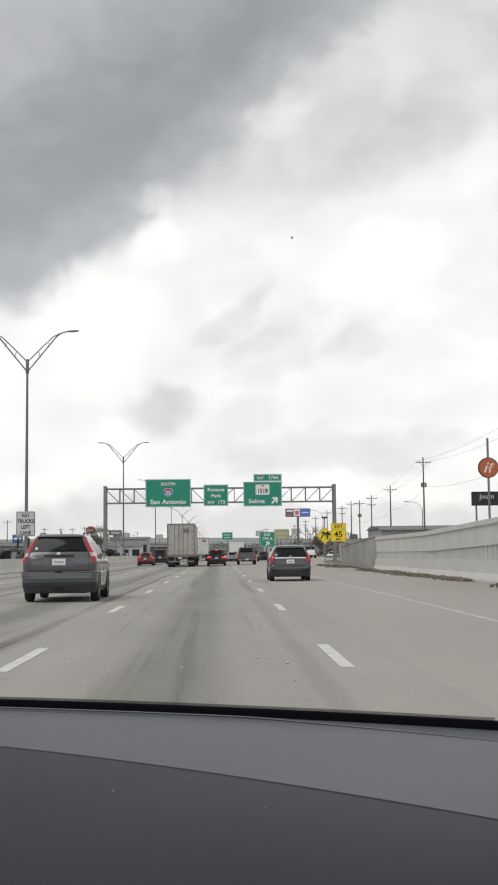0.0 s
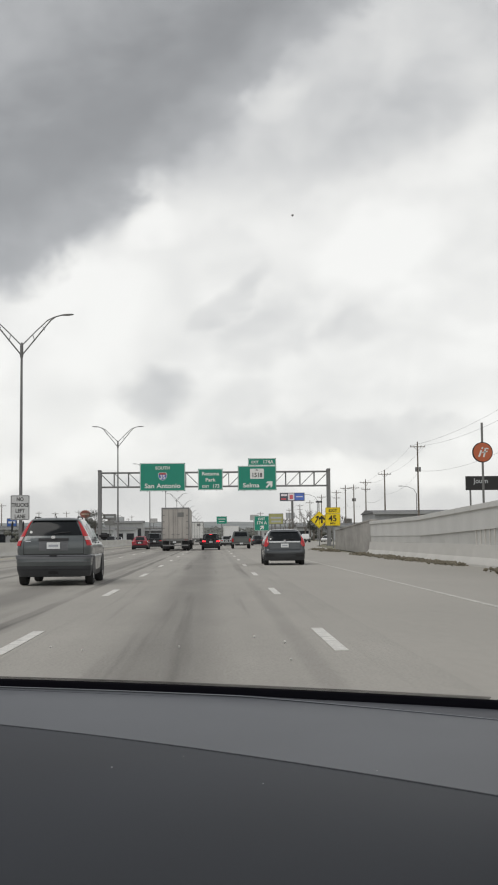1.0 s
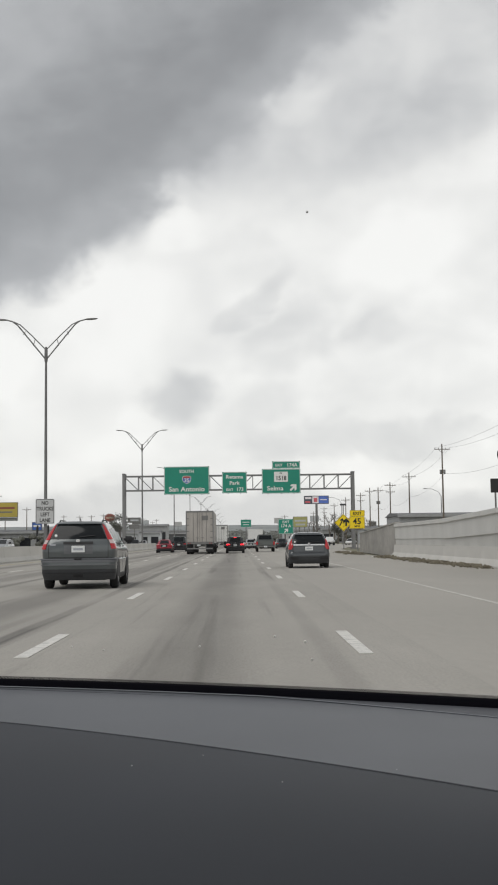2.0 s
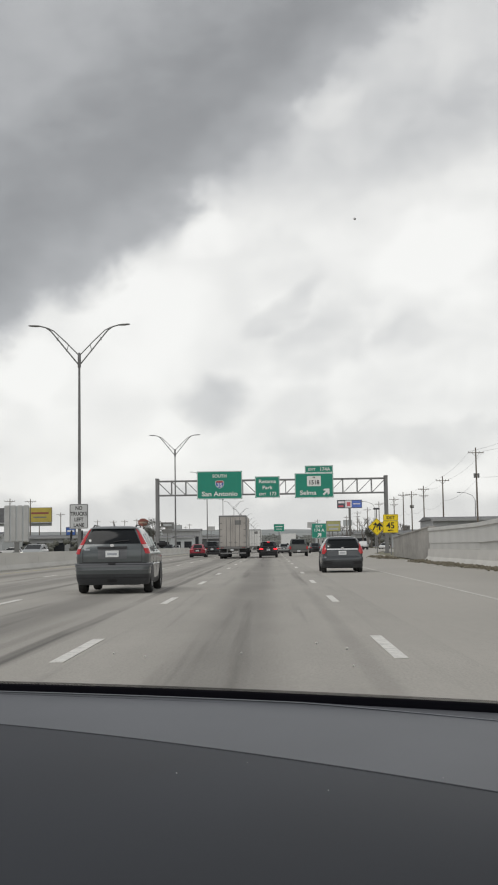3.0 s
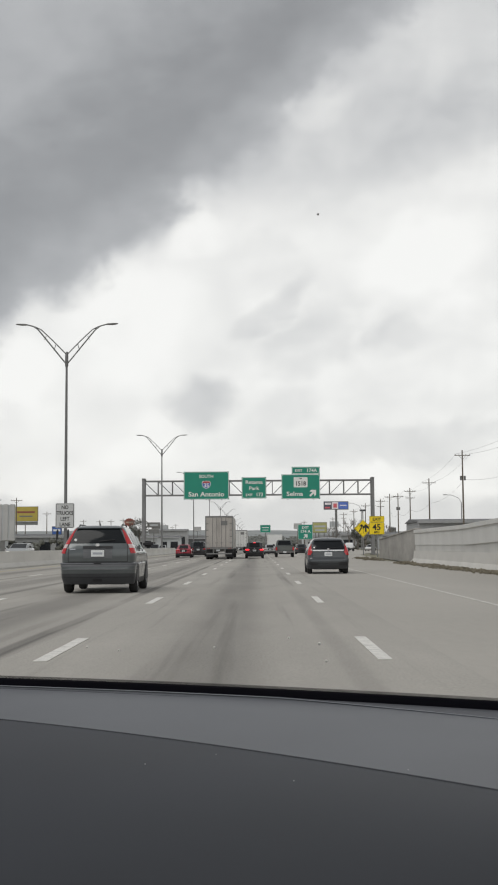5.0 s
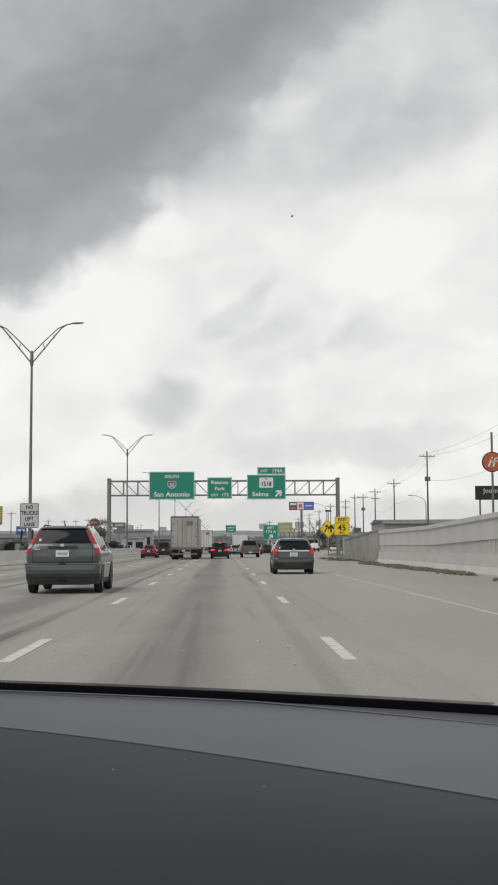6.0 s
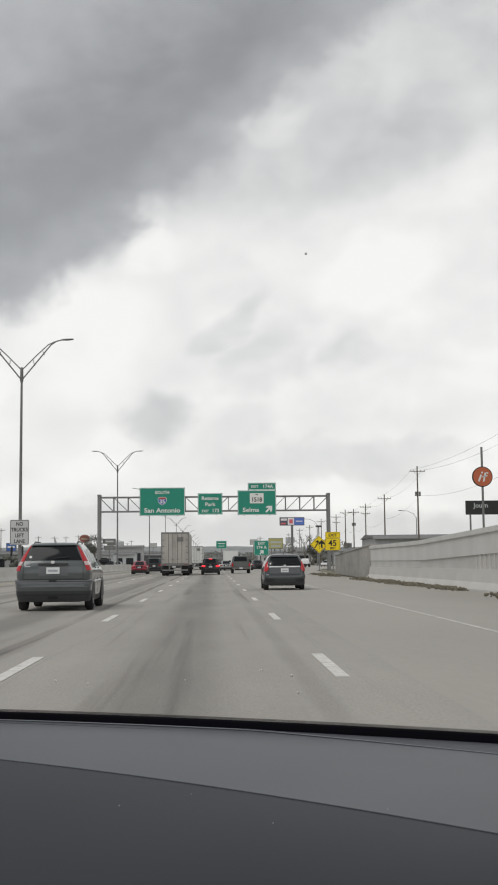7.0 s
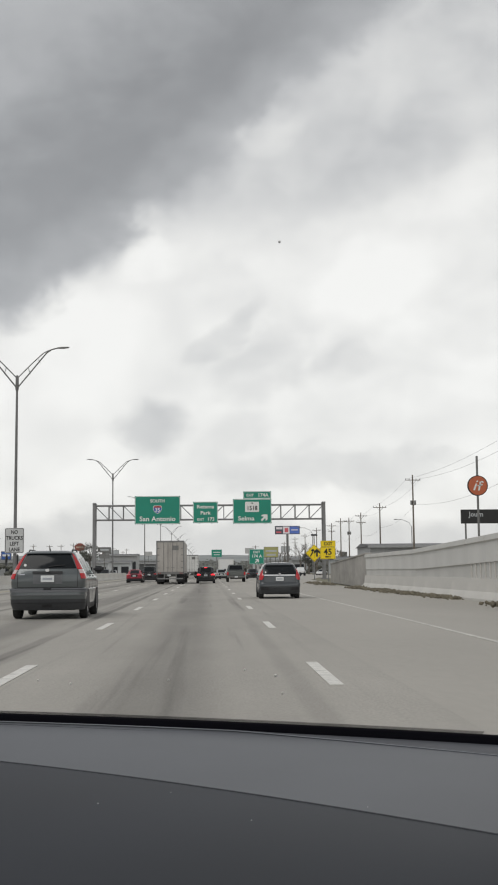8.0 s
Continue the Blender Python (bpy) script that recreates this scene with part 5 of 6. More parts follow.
def gantry():
    t = thing("sign_gantry", "galvanised steel truss gantry spanning the carriageway", "sign gantry", at=(0, GY, 0))
    XL, XR, ZT, ZB, D = -15.1, 15.5, 9.95, 8.05, 0.62
    for x in (XL, XR):
        tower = new("end_tower")
        tower.parent = t
        for y in (-D, D):
            part("column", box(x - 0.2, x + 0.2, y - 0.16, y + 0.16, 0.0, 10.3, 0.03, 2), M_STEEL, tower)
            part("base_plate", box(x - 0.4, x + 0.4, y - 0.36, y + 0.36, 0.0, 0.10, 0.02, 1), M_STEEL, tower)
        z, s = 0.6, 1
        while z < 9.2:
            part("lacing", tube(((x, -D * s, z), (x, D * s, z + 1.1)), 0.045, 6), M_STEEL, tower)
            z, s = z + 1.1, -s
        part("cap_beam", box(x - 0.22, x + 0.22, -D - 0.2, D + 0.2, 10.12, 10.32, 0.02, 1), M_STEEL, tower)
    for y in (-D, D):
        for z in (ZT, ZB):
            part("chord", box(XL, XR, y - 0.085, y + 0.085, z - 0.085, z + 0.085, 0.012, 1), M_STEEL, t)
    bays = 16
    step = (XR - XL) / bays
    for k in range(bays + 1):
        x = XL + k * step
        for y in (-D, D):
            part("strut", tube(((x, y, ZB), (x, y, ZT)), 0.048, 6), M_STEEL, t)
        for z in (ZB, ZT):
            part("cross_brace", tube(((x, -D, z), (x, D, z)), 0.05, 6), M_STEEL, t)
        if k < bays:
            a, b = (ZT, ZB) if k < bays // 2 else (ZB, ZT)
            for y in (-D, D):
                part("diagonal", tube(((x, y, a), (x + step, y, b)), 0.045, 6), M_STEEL, t)
            part("wind_brace", tube(((x, -D if k % 2 else D, ZB), (x + step, D if k % 2 else -D, ZB)), 0.04, 6), M_STEEL, t)


gantry()


def rounded(x0, x1, z0, z1, r, n=5):
    pts = []
    for cx, cz, a0 in ((x1 - r, z0 + r, -90), (x1 - r, z1 - r, 0), (x0 + r, z1 - r, 90), (x0 + r, z0 + r, 180)):
        for k in range(n + 1):
            a = radians(a0 + 90 * k / n)
            pts.append((cx + r * math.cos(a), cz + r * math.sin(a)))
    return pts


def outline(x0, x1, z0, z1, r, wdt, y0, y1):
    """A rounded border strip."""
    bm = bmesh.new()
    a, b = rounded(x0, x1, z0, z1, r), rounded(x0 + wdt, x1 - wdt, z0 + wdt, z1 - wdt, max(r - wdt, 0.01))
    n = len(a)
    ring = [[bm.verts.new((x, y, z)) for x, z in p] for p, y in ((a, y0), (b, y0), (b, y1), (a, y1))]
    for i in range(4):
        p, q = ring[i], ring[(i + 1) % 4]
        for k in range(n):
            bm.faces.new((p[k], p[(k + 1) % n], q[(k + 1) % n], q[k]))
    return bm


def arrow(cx, cz, size, lean, y, material, parent):
    """An arrow that points up, turned by lean degrees to the right."""
    s = size
    pts = ((-0.11, -0.5), (0.11, -0.5), (0.11, 0.05), (0.40, -0.16), (0.40, 0.12), (0.0, 0.52), (-0.40, 0.12), (-0.40, -0.16), (-0.11, 0.05))
    a = radians(-lean)
    ps = [(cx + s * (x * math.cos(a) - z * math.sin(a)), cz + s * (x * math.sin(a) + z * math.cos(a))) for x, z in pts]
    return part("arrow", prism(ps, y - 0.012, y), material, parent)


def green_panel(name, label, x0, x1, z0, z1, y, brackets=True, kind_name="highway sign", group="gantry signs"):
    t = thing(name, label, kind_name, group, at=(0, y, 0))
    part("panel", prism(rounded(x0, x1, z0, z1, 0.03), 0.0, 0.05), M_GREEN, t)
    part("border", outline(x0 + 0.03, x1 - 0.03, z0 + 0.03, z1 - 0.03, 0.26, 0.055, -0.010, 0.0), M_WHITE, t)
    part("frame_angle", box(x0 + 0.02, x1 - 0.02, 0.05, 0.12, z0 + 0.05, z0 + 0.13), M_STEEL, t)
    if brackets:
        n = max(2, round((x1 - x0) / 1.8))
        for k in range(n):
            x = x0 + (k + 0.5) * (x1 - x0) / n
            part("mounting_post", box(x - 0.05, x + 0.05, 0.05, 0.22, z0 - 0.08, min(z1, 10.2), 0.008, 1), M_STEEL, t)
    return t


SY = GY - 0.93
a = green_panel("highway_sign", "green guide sign reading South 35 San Antonio", -9.71, -3.69, 7.45, 11.17, SY)
words("SOUTH", 0.58, -6.7, 10.33, -0.012, M_WHITE, a)
words("San Antonio", 0.86, -6.7, 7.86, -0.012, M_WHITE, a, squeeze=1.12)


def shield(cx, cz, s, parent):
    """The interstate shield: white edge, red crown, blue field."""
    def shape(k):
        up = [(-0.50, 0.34), (-0.34, 0.47), (-0.16, 0.42), (0.0, 0.50), (0.16, 0.42), (0.34, 0.47), (0.50, 0.34)]
        low = [(0.54, 0.10), (0.50, -0.12), (0.34, -0.34), (0.0, -0.54), (-0.34, -0.34), (-0.50, -0.12), (-0.54, 0.10)]
        return [(cx + s * k * x, cz + s * k * z) for x, z in up + low]
    part("shield_edge", prism(shape(1.0), -0.014, 0.0), M_WHITE, parent)
    part("shield_field", prism(shape(0.90), -0.020, -0.0145), M_BLUE, parent, "blue shield field")
    crown = [(cx + s * 0.9 * x, cz + s * 0.9 * z) for x, z in ((-0.50, 0.34), (-0.34, 0.47), (-0.16, 0.42), (0.0, 0.50), (0.16, 0.42), (0.34, 0.47), (0.50, 0.34), (0.52, 0.22), (-0.52, 0.22))]
    part("shield_crown", prism(crown, -0.026, -0.0205), M_RED, parent, "red shield crown")
    words("35", 0.66 * s, cx, cz - 0.30 * s, -0.024, M_WHITE, parent)


shield(-6.7, 9.42, 1.10, a)
b = green_panel("highway_sign", "green guide sign reading Retama Park Exit 173", -1.98, 1.30, 7.54, 10.38, SY)
words("Retama", 0.66, -0.34, 9.50, -0.012, M_WHITE, b, squeeze=1.15)
words("Park", 0.66, -0.34, 8.68, -0.012, M_WHITE, b, squeeze=1.12)
words("EXIT", 0.46, -0.98, 7.86, -0.012, M_WHITE, b)
words("173", 0.66, 0.38, 7.84, -0.012, M_WHITE, b)
c = green_panel("highway_sign", "green exit sign reading 1518 Selma with arrow", 3.32, 8.46, 7.44, 10.72, SY)
part("route_plaque", prism(rounded(4.95, 6.80, 8.98, 10.34, 0.10), -0.014, 0.0), M_WHITE, c, "white route number plaque")
words("FM", 0.26, 5.87, 10.06, -0.026, M_BLACK, c)
words("1518", 0.80, 5.87, 9.22, -0.026, M_BLACK, c, squeeze=0.9)
words("Selma", 0.80, 5.08, 7.86, -0.012, M_WHITE, c, squeeze=1.17)
arrow(7.50, 8.22, 1.15, 45, 0.0, M_WHITE, c)
d = green_panel("exit_tab_sign", "green exit tab sign reading Exit 174A", 4.70, 8.44, 10.76, 11.73, SY, brackets=False)
words("EXIT", 0.48, 5.62, 11.06, -0.012, M_WHITE, d)
words("174A", 0.66, 7.36, 11.02, -0.012, M_WHITE, d)
for x in (5.6, 7.5):
    part("mounting_post", box(x - 0.05, x + 0.05, 0.05, 0.2, 9.9, 11.6, 0.008, 1), M_STEEL, d)


# ---------------------------------------------------------------- lamps along the median
def lamp_post():
    t = thing("street_lamp", "tall grey steel lamp post with two upswept arms on the median", "street lamp", "median lamp posts")
    part("pole", tube(((0, 0, 0), (0, 0, 0.8), (0, 0, 17.0)), (0.19, 0.15, 0.085), 12), M_POLE, t, smooth=True)
    part("base_block", box(-0.32, 0.32, -0.32, 0.32, 0.0, 0.95, 0.05, 2), M_BARRIER, t, "concrete base block")
    part("collar", tube(((0, 0, 15.9), (0, 0, 16.0), (0, 0, 16.9), (0, 0, 17.15)), (0.10, 0.14, 0.13, 0.08), 10), M_POLE, t, smooth=True)
    for s in (-1, 1):
        arm = part("arm", tube([(s * x, 0, z) for x, z in ((0.05, 16.15), (1.0, 17.32), (1.95, 18.5), (2.35, 18.98), (2.75, 19.27), (3.25, 19.40))], 0.055, 8), M_POLE, t, smooth=True)
        part("tie_bar", tube([(s * x, 0, z) for x, z in ((0.05, 16.95), (1.15, 18.08), (2.1, 18.98), (2.65, 19.25))], 0.045, 8), M_POLE, arm, smooth=True)
        part("spacer", tube(((s * 1.05, 0, 17.25), (s * 0.9, 0, 17.75)), 0.03, 6), M_STEEL, arm)
        part("spacer", tube(((s * 1.85, 0, 18.15), (s * 1.7, 0, 18.45)), 0.03, 6), M_STEEL, arm)
        head = loft([(0, 0.06, -0.05, 0.05), (0.15, 0.12, -0.07, 0.07), (0.5, 0.17, -0.09, 0.06), (0.85, 0.14, -0.07, 0.04), (0.98, 0.05, -0.03, 0.02)], 16, 3)
        bmesh.ops.transform(head, matrix=Matrix.Translation((s * 3.22, 0, 19.40)) @ Matrix.Rotation(radians(-90 if s > 0 else 90), 4, "Z") @ Matrix.Rotation(radians(4), 4, "X"), verts=head.verts)
        part("lamp_head", head, M_STEEL_DK, arm, "dark lamp head", smooth=True)
    return t


lp = lamp_post()
lp.matrix_basis = pose(-15.45, 93.5, 0)
for k in range(1, 11):
    copy_thing(lp, pose(-15.45 + (0.15 * k if k > 3 else 0), 93.5 + 95.0 * k, 0, 0, 0, random.uniform(-1.5, 1.5)))


def no_trucks():
    t = thing("lane_rule_sign", "white lane rule sign lettered in black on a post", "road sign", at=(-15.45, 93.2, 0))
    part("panel", prism(rounded(-0.76, 0.76, 2.75, 4.75, 0.10), 0.0, 0.03), M_SIGN_SHADED, t)
    part("border", outline(-0.72, 0.72, 2.79, 4.71, 0.1, 0.035, -0.006, 0.0), M_BLACK, t)
    for k, wd in enumerate(("NO", "TRUCKS", "LEFT", "LANE")):
        words(wd, 0.42, 0.0, 4.28 - k * 0.46, -0.008, M_BLACK, t, squeeze=0.85)
    part("clamp", box(-0.3, 0.3, 0.03, 0.16, 3.2, 3.28), M_STEEL, t)
    part("clamp", box(-0.3, 0.3, 0.03, 0.16, 4.2, 4.28), M_STEEL, t)


no_trucks()


# ---------------------------------------------------------------- signs by the exit
def speed_sign():
    t = thing("advisory_speed_sign", "yellow exit advisory sign with the number 45", "road sign", at=(12.6, 122, 0))
    part("panel", prism(rounded(-0.80, 0.80, 2.35, 3.62, 0.06), 0.0, 0.03), M_YELLOW, t)
    part("border", outline(-0.77, 0.77, 2.38, 3.59, 0.06, 0.022, -0.006, 0.0), M_BLACK, t)
    tab = part("exit_tab", prism(rounded(-0.76, 0.82, 3.63, 4.28, 0.06), 0.0, 0.03), M_YELLOW, t)
    part("border", outline(-0.73, 0.79, 3.66, 4.25, 0.06, 0.022, -0.006, 0.0), M_BLACK, tab)
    words("EXIT", 0.44, 0.03, 3.80, -0.008, M_BLACK, tab)
    words("45", 0.88, 0.0, 2.82, -0.008, M_BLACK, t)
    words("MPH", 0.28, 0.0, 2.50, -0.008, M_BLACK, t)
    part("post", box(-0.02, 0.10, 0.03, 0.13, 0.0, 4.2, 0.01, 1), M_STEEL, t)


def prism_ring(a, b):
    """A thin diamond line between the reaches a and b."""
    bm = bmesh.new()
    rings = [[bm.verts.new((k * x, y, 3.37 + k * z)) for x, z in ((1, 0), (0, 1), (-1, 0), (0, -1))] for k, y in ((a, -0.008), (b, -0.008), (b, 0.0), (a, 0.0))]
    for p, q in zip(rings, rings[1:] + rings[:1]):
        for i in range(4):
            bm.faces.new((p[i], p[(i + 1) % 4], q[(i + 1) % 4], q[i]))
    return bm


def merge_sign():
    t = thing("lane_shift_sign", "yellow diamond warning sign with two black arrows", "road sign", at=(13.55, 148, 0))
    part("panel", prism(((0, 2.25), (1.12, 3.37), (0, 4.49), (-1.12, 3.37)), 0.0, 0.03), M_YELLOW, t)
    part("border", prism_ring(1.05, 1.01), M_BLACK, t)
    arrow(0.34, 3.42, 1.0, 0, 0.0, M_BLACK, t)
    arrow(-0.20, 3.62, 0.62, 12, 0.0, M_BLACK, t)
    part("arrow_tail", prism(((-0.58, 2.98), (-0.44, 2.92), (-0.20, 3.38), (-0.34, 3.42)), -0.012, 0.0), M_BLACK, t)
    for z in (2.78, 2.98, 3.18):
        part("lane_bar", box(0.03, 0.08, -0.012, 0.0, z, z + 0.12), M_BLACK, t)
    part("post", box(-0.06, 0.06, 0.03, 0.13, 0.0, 5.6, 0.01, 1), M_STEEL, t)
    part("solar_panel", hull(((-0.4, -0.25, 5.55), (0.4, -0.25, 5.55), (0.4, 0.3, 5.75), (-0.4, 0.3, 5.75), (-0.4, -0.25, 5.6), (0.4, -0.25, 5.6), (0.4, 0.3, 5.8), (-0.4, 0.3, 5.8))), M_BLACK, t, "small solar panel")


speed_sign()
merge_sign()


def exit_gore():
    t = thing("exit_sign", "green exit sign reading Exit 174 A on two posts", "road sign", at=(8.85, 212, 0))
    part("panel", prism(rounded(-1.35, 1.35, 2.4, 5.1, 0.1), 0.0, 0.04), M_GREEN, t)
    part("border", outline(-1.32, 1.32, 2.43, 5.07, 0.12, 0.04, -0.008, 0.0), M_WHITE, t)
    words("EXIT", 0.62, 0, 4.36, -0.01, M_WHITE, t)
    words("174 A", 0.78, 0, 3.58, -0.01, M_WHITE, t)
    arrow(0.05, 2.98, 0.95, 45, 0.0, M_WHITE, t)
    for x in (-0.8, 0.8):
        part("post", box(x - 0.06, x + 0.06, 0.04, 0.16, 0.0, 5.0, 0.01, 1), M_STEEL, t)


exit_gore()


def far_overhead(at, w, h, label):
    t = thing("overhead_sign", label, "highway sign", "far overhead signs", at=at)
    part("panel", prism(rounded(-w / 2, w / 2, 8.3, 8.3 + h, 0.15), 0, 0.06), M_GREEN, t)
    part("border", outline(-w / 2 + 0.05, w / 2 - 0.05, 8.35, 8.25 + h, 0.2, 0.07, -0.012, 0), M_WHITE, t)
    part("writing_bar", box(-w * 0.34, w * 0.34, -0.014, -0.002, 8.3 + h * 0.60, 8.3 + h * 0.70), M_WHITE, t)
    part("writing_bar", box(-w * 0.28, w * 0.28, -0.014, -0.002, 8.3 + h * 0.28, 8.3 + h * 0.36), M_WHITE, t)
    part("post", tube(((0, 0.3, 0), (0, 0.3, 8.4 + h)), 0.25, 8), M_STEEL, t)


far_overhead((4.4, 600, 0), 5.4, 3.9, "small green overhead sign far down the road")


# ---------------------------------------------------------------- poles and wires
def utility_pole(h, arms, transformer=False, at=(0, 0, 0), rz=0, label=""):
    t = thing("utility_pole", label or "weathered wooden utility pole with crossarms", "utility pole", "power line poles", at=at, rz=rz)
    part("pole", tube(((0, 0, 0), (0, 0, h * 0.5), (0, 0, h)), (0.20, 0.17, 0.12), 10), M_WOOD, t, smooth=True)
    for z, half in arms:
        arm = part("crossarm", box(-half, half, -0.16, -0.04, z - 0.07, z + 0.07, 0.01, 1), M_WOOD, t)
        for x in (-half + 0.1, -half * 0.45, half * 0.45, half - 0.1):
            part("insulator", tube(((x, -0.1, z + 0.07), (x, -0.1, z + 0.2), (x, -0.1, z + 0.3)), (0.03, 0.07, 0.04), 6), M_STEEL_DK, arm)
        part("arm_brace", tube(((-half * 0.5, -0.1, z), (0, -0.12, z - 0.8)), 0.03, 5), M_STEEL_DK, arm)
        part("arm_brace", tube(((half * 0.5, -0.1, z), (0, -0.12, z - 0.8)), 0.03, 5), M_STEEL_DK, arm)
    if transformer:
        for s in (-1, 1):
            part("transformer_can", tube(((s * 0.36, -0.1, h * 0.70), (s * 0.36, -0.1, h * 0.70 + 0.1), (s * 0.36, -0.1, h * 0.70 + 0.85)), (0.15, 0.21, 0.21), 12), M_STEEL, t, "grey transformer can")
    return t


LINE_X = 39.4
POLES = ((150, 18.6), (220, 19.2), (265, 16.4), (300, 16.0), (325, 15.8), (342, 16.4), (372, 16.2), (420, 16.5), (470, 16), (530, 16.3), (600, 16))
for i, (y, h) in enumerate(POLES):
    utility_pole(h, ((h - 1.0, 1.5),) if i % 3 else ((h - 0.9, 1.5), (h - 2.6, 1.2)), i in (1, 4), (LINE_X + random.uniform(-0.4, 0.4), y, 0), random.uniform(-10, 10))
for i, (x, y, h) in enumerate(((-74, 328, 15.5), (-69, 332, 15.5), (-78, 430, 14.5), (-80, 535, 14), (-74, 545, 14), (-68, 540, 14), (-95, 420, 15), (-88, 440, 15), (-60, 520, 14), (-66, 600, 15), (-58, 640, 15), (-62, 690, 15), (-52, 660, 14), (-49, 700, 15))):
    utility_pole(h, ((h - 0.8, 1.6),), False, (x, y, 0), random.uniform(-20, 20), "distant wooden utility pole beyond the far carriageway")
wires = thing("power_line", "slack black cables strung from pole to pole", "cable")
for (y0, h0), (y1, h1) in zip(POLES, POLES[1:]):
    for dx, dz, sag in ((-1.35, -0.7, 0.7), (1.35, -0.7, 0.8), (0.2, -5.6, 1.1)):
        pts = [(LINE_X + dx, y0 + (y1 - y0) * f, h0 + dz + (h1 - h0) * f - sag * 4 * f * (1 - f)) for f in [k / 10 for k in range(11)]]
        part("cable", tube(pts, 0.016, 4), M_TRIM, wires)


def frontage_lamp(at):
    t = thing("street_lamp", "single-arm grey street lamp on the frontage road", "street lamp", "frontage lamps", at=at)
    part("pole", tube(((0, 0, 0), (0, 0, 10.5)), (0.14, 0.08), 8), M_STEEL, t, smooth=True)
    part("arm", tube(((0, 0, 10.4), (-0.6, 0, 11.4), (-2.0, 0, 12.0), (-3.2, 0, 12.1)), 0.05, 6), M_STEEL, t)
    part("lamp_head", box(-3.9, -3.1, -0.15, 0.15, 12.02, 12.18, 0.05, 2), M_STEEL_DK, t)


frontage_lamp((44.5, 252, 0))
frontage_lamp((26.8, 297, 0))


# ---------------------------------------------------------------- roadside signs and billboards
def pole_board(name, label, at, w, h, zc, face, pole_r=0.35, border=None, poles=1, category="billboard"):
    t = thing(name, label, category, at=at)
    part("cabinet", box(-w / 2, w / 2, 0, 0.7, zc - h / 2, zc + h / 2, 0.05, 1), M_STEEL_DK, t)
    part("face", box(-w / 2 + 0.15, w / 2 - 0.15, -0.03, 0.0, zc - h / 2 + 0.15, zc + h / 2 - 0.15), face, t)
    for k in range(poles):
        x = 0 if poles == 1 else -w * 0.3 + k * w * 0.6 / (poles - 1)
        part("pole", tube(((x, 0.4, 0), (x, 0.4, zc - h / 2)), pole_r, 10), M_STEEL_DK, t, smooth=True)
    return t


led = pole_board("display_board", "tall lit display board in grey, red and blue", (41.1, 600, 0), 12.9, 4.3, 22.0, mat("display_dark", (0.10, 0.11, 0.14), 0.4), 0.6)
M_DISPLAY_PALE = mat("display_pale", (0.62, 0.58, 0.60), 0.4, emit=0.25, vary=0.3, scale=0.6)
M_DISPLAY_RED = mat("display_red", (0.50, 0.10, 0.12), 0.4, emit=0.25)
for name, x0, x1, z0, z1, m, lab in (("picture_block", 1.2, 6.2, 20.2, 23.8, mat("display_blue", (0.08, 0.14, 0.42), 0.4, emit=0.25, vary=0.3, scale=0.5), "blue picture block"), ("picture_block", -2.2, 1.1, 20.2, 23.8, M_DISPLAY_PALE, "pale picture block"),
                                     ("picture_block", -1.4, 0.4, 20.9, 23.0, M_DISPLAY_RED, "red picture block"), ("picture_bar", -5.8, -2.6, 22.4, 23.5, M_DISPLAY_PALE, ""), ("picture_bar", -5.8, -3.2, 20.5, 21.3, M_DISPLAY_RED, ""), ("picture_bar", 2.0, 5.4, 21.8, 22.3, M_DISPLAY_PALE, "")):
    deep = -0.09 if m is M_DISPLAY_RED or "bar" in name else -0.06
    part(name, box(x0, x1, deep, deep + 0.03, z0, z1), m, led, lab)

bb = pole_board("billboard", "roadside billboard, dark picture beside a yellow half", (-89.0, 419, 0), 19.5, 5.4, 13.4, mat("faded_billboard_yellow", (0.50, 0.40, 0.085), 0.6, vary=0.2, scale=0.4), 0.6)
part("picture_block", box(-9.5, 0.2, -0.08, -0.03, 10.85, 15.95), mat("billboard_photo", (0.16, 0.16, 0.17), 0.6, vary=0.5, scale=0.5), bb, "dark picture half")
part("writing_bar", box(2.2, 8.6, -0.06, -0.03, 13.7, 14.4), M_RUST_RED, bb)
part("writing_bar", box(3.0, 7.8, -0.06, -0.03, 12.3, 12.8), M_STEEL_DK, bb)
part("catwalk", box(-9.7, 9.7, -1.0, 0.0, 10.3, 10.5), M_STEEL, bb)
part("apron", box(-9.7, 9.7, 0.0, 0.5, 9.4, 10.65), M_SHED_LT, bb)

py = thing("pylon_sign", "tall pale ribbed sign panel on a short post", "sign", at=(-43.1, 196, 0))
for k in range(4):
    x = -2.15 + k * 1.08
    part("rib_panel", box(x, x + 1.05, 0.0, 0.4 + 0.1 * (k % 2), 2.35, 8.6, 0.14, 3), M_PYLON, py)
part("backing", box(-2.1, 2.1, 0.12, 0.5, 2.45, 8.5), M_SHED_LT, py)
part("post", box(-0.4, 0.4, 0.15, 0.5, 0, 2.45), M_STEEL_DK, py)

bl = pole_board("pole_sign", "small blue sign on a steel pole", (-51.8, 300, 0), 2.6, 2.2, 5.6, M_BLUE, 0.12, category="sign")
part("writing_bar", box(-0.9, 0.9, -0.05, -0.03, 5.4, 5.9), M_WHITE, bl)
lime = pole_board("pole_sign", "yellow-green sign board on two steel poles", (21.7, 400, 0), 5.0, 3.7, 7.5, mat("lime_sign", (0.42, 0.41, 0.17), 0.5, vary=0.2, scale=0.8), 0.15, poles=2, category="sign")
part("writing_bar", box(-1.9, 1.9, -0.05, -0.03, 7.6, 8.2), M_SHED_LT, lime)
part("writing_bar", box(-1.6, 1.6, -0.05, -0.03, 6.3, 6.9), M_SHED_LT, lime)
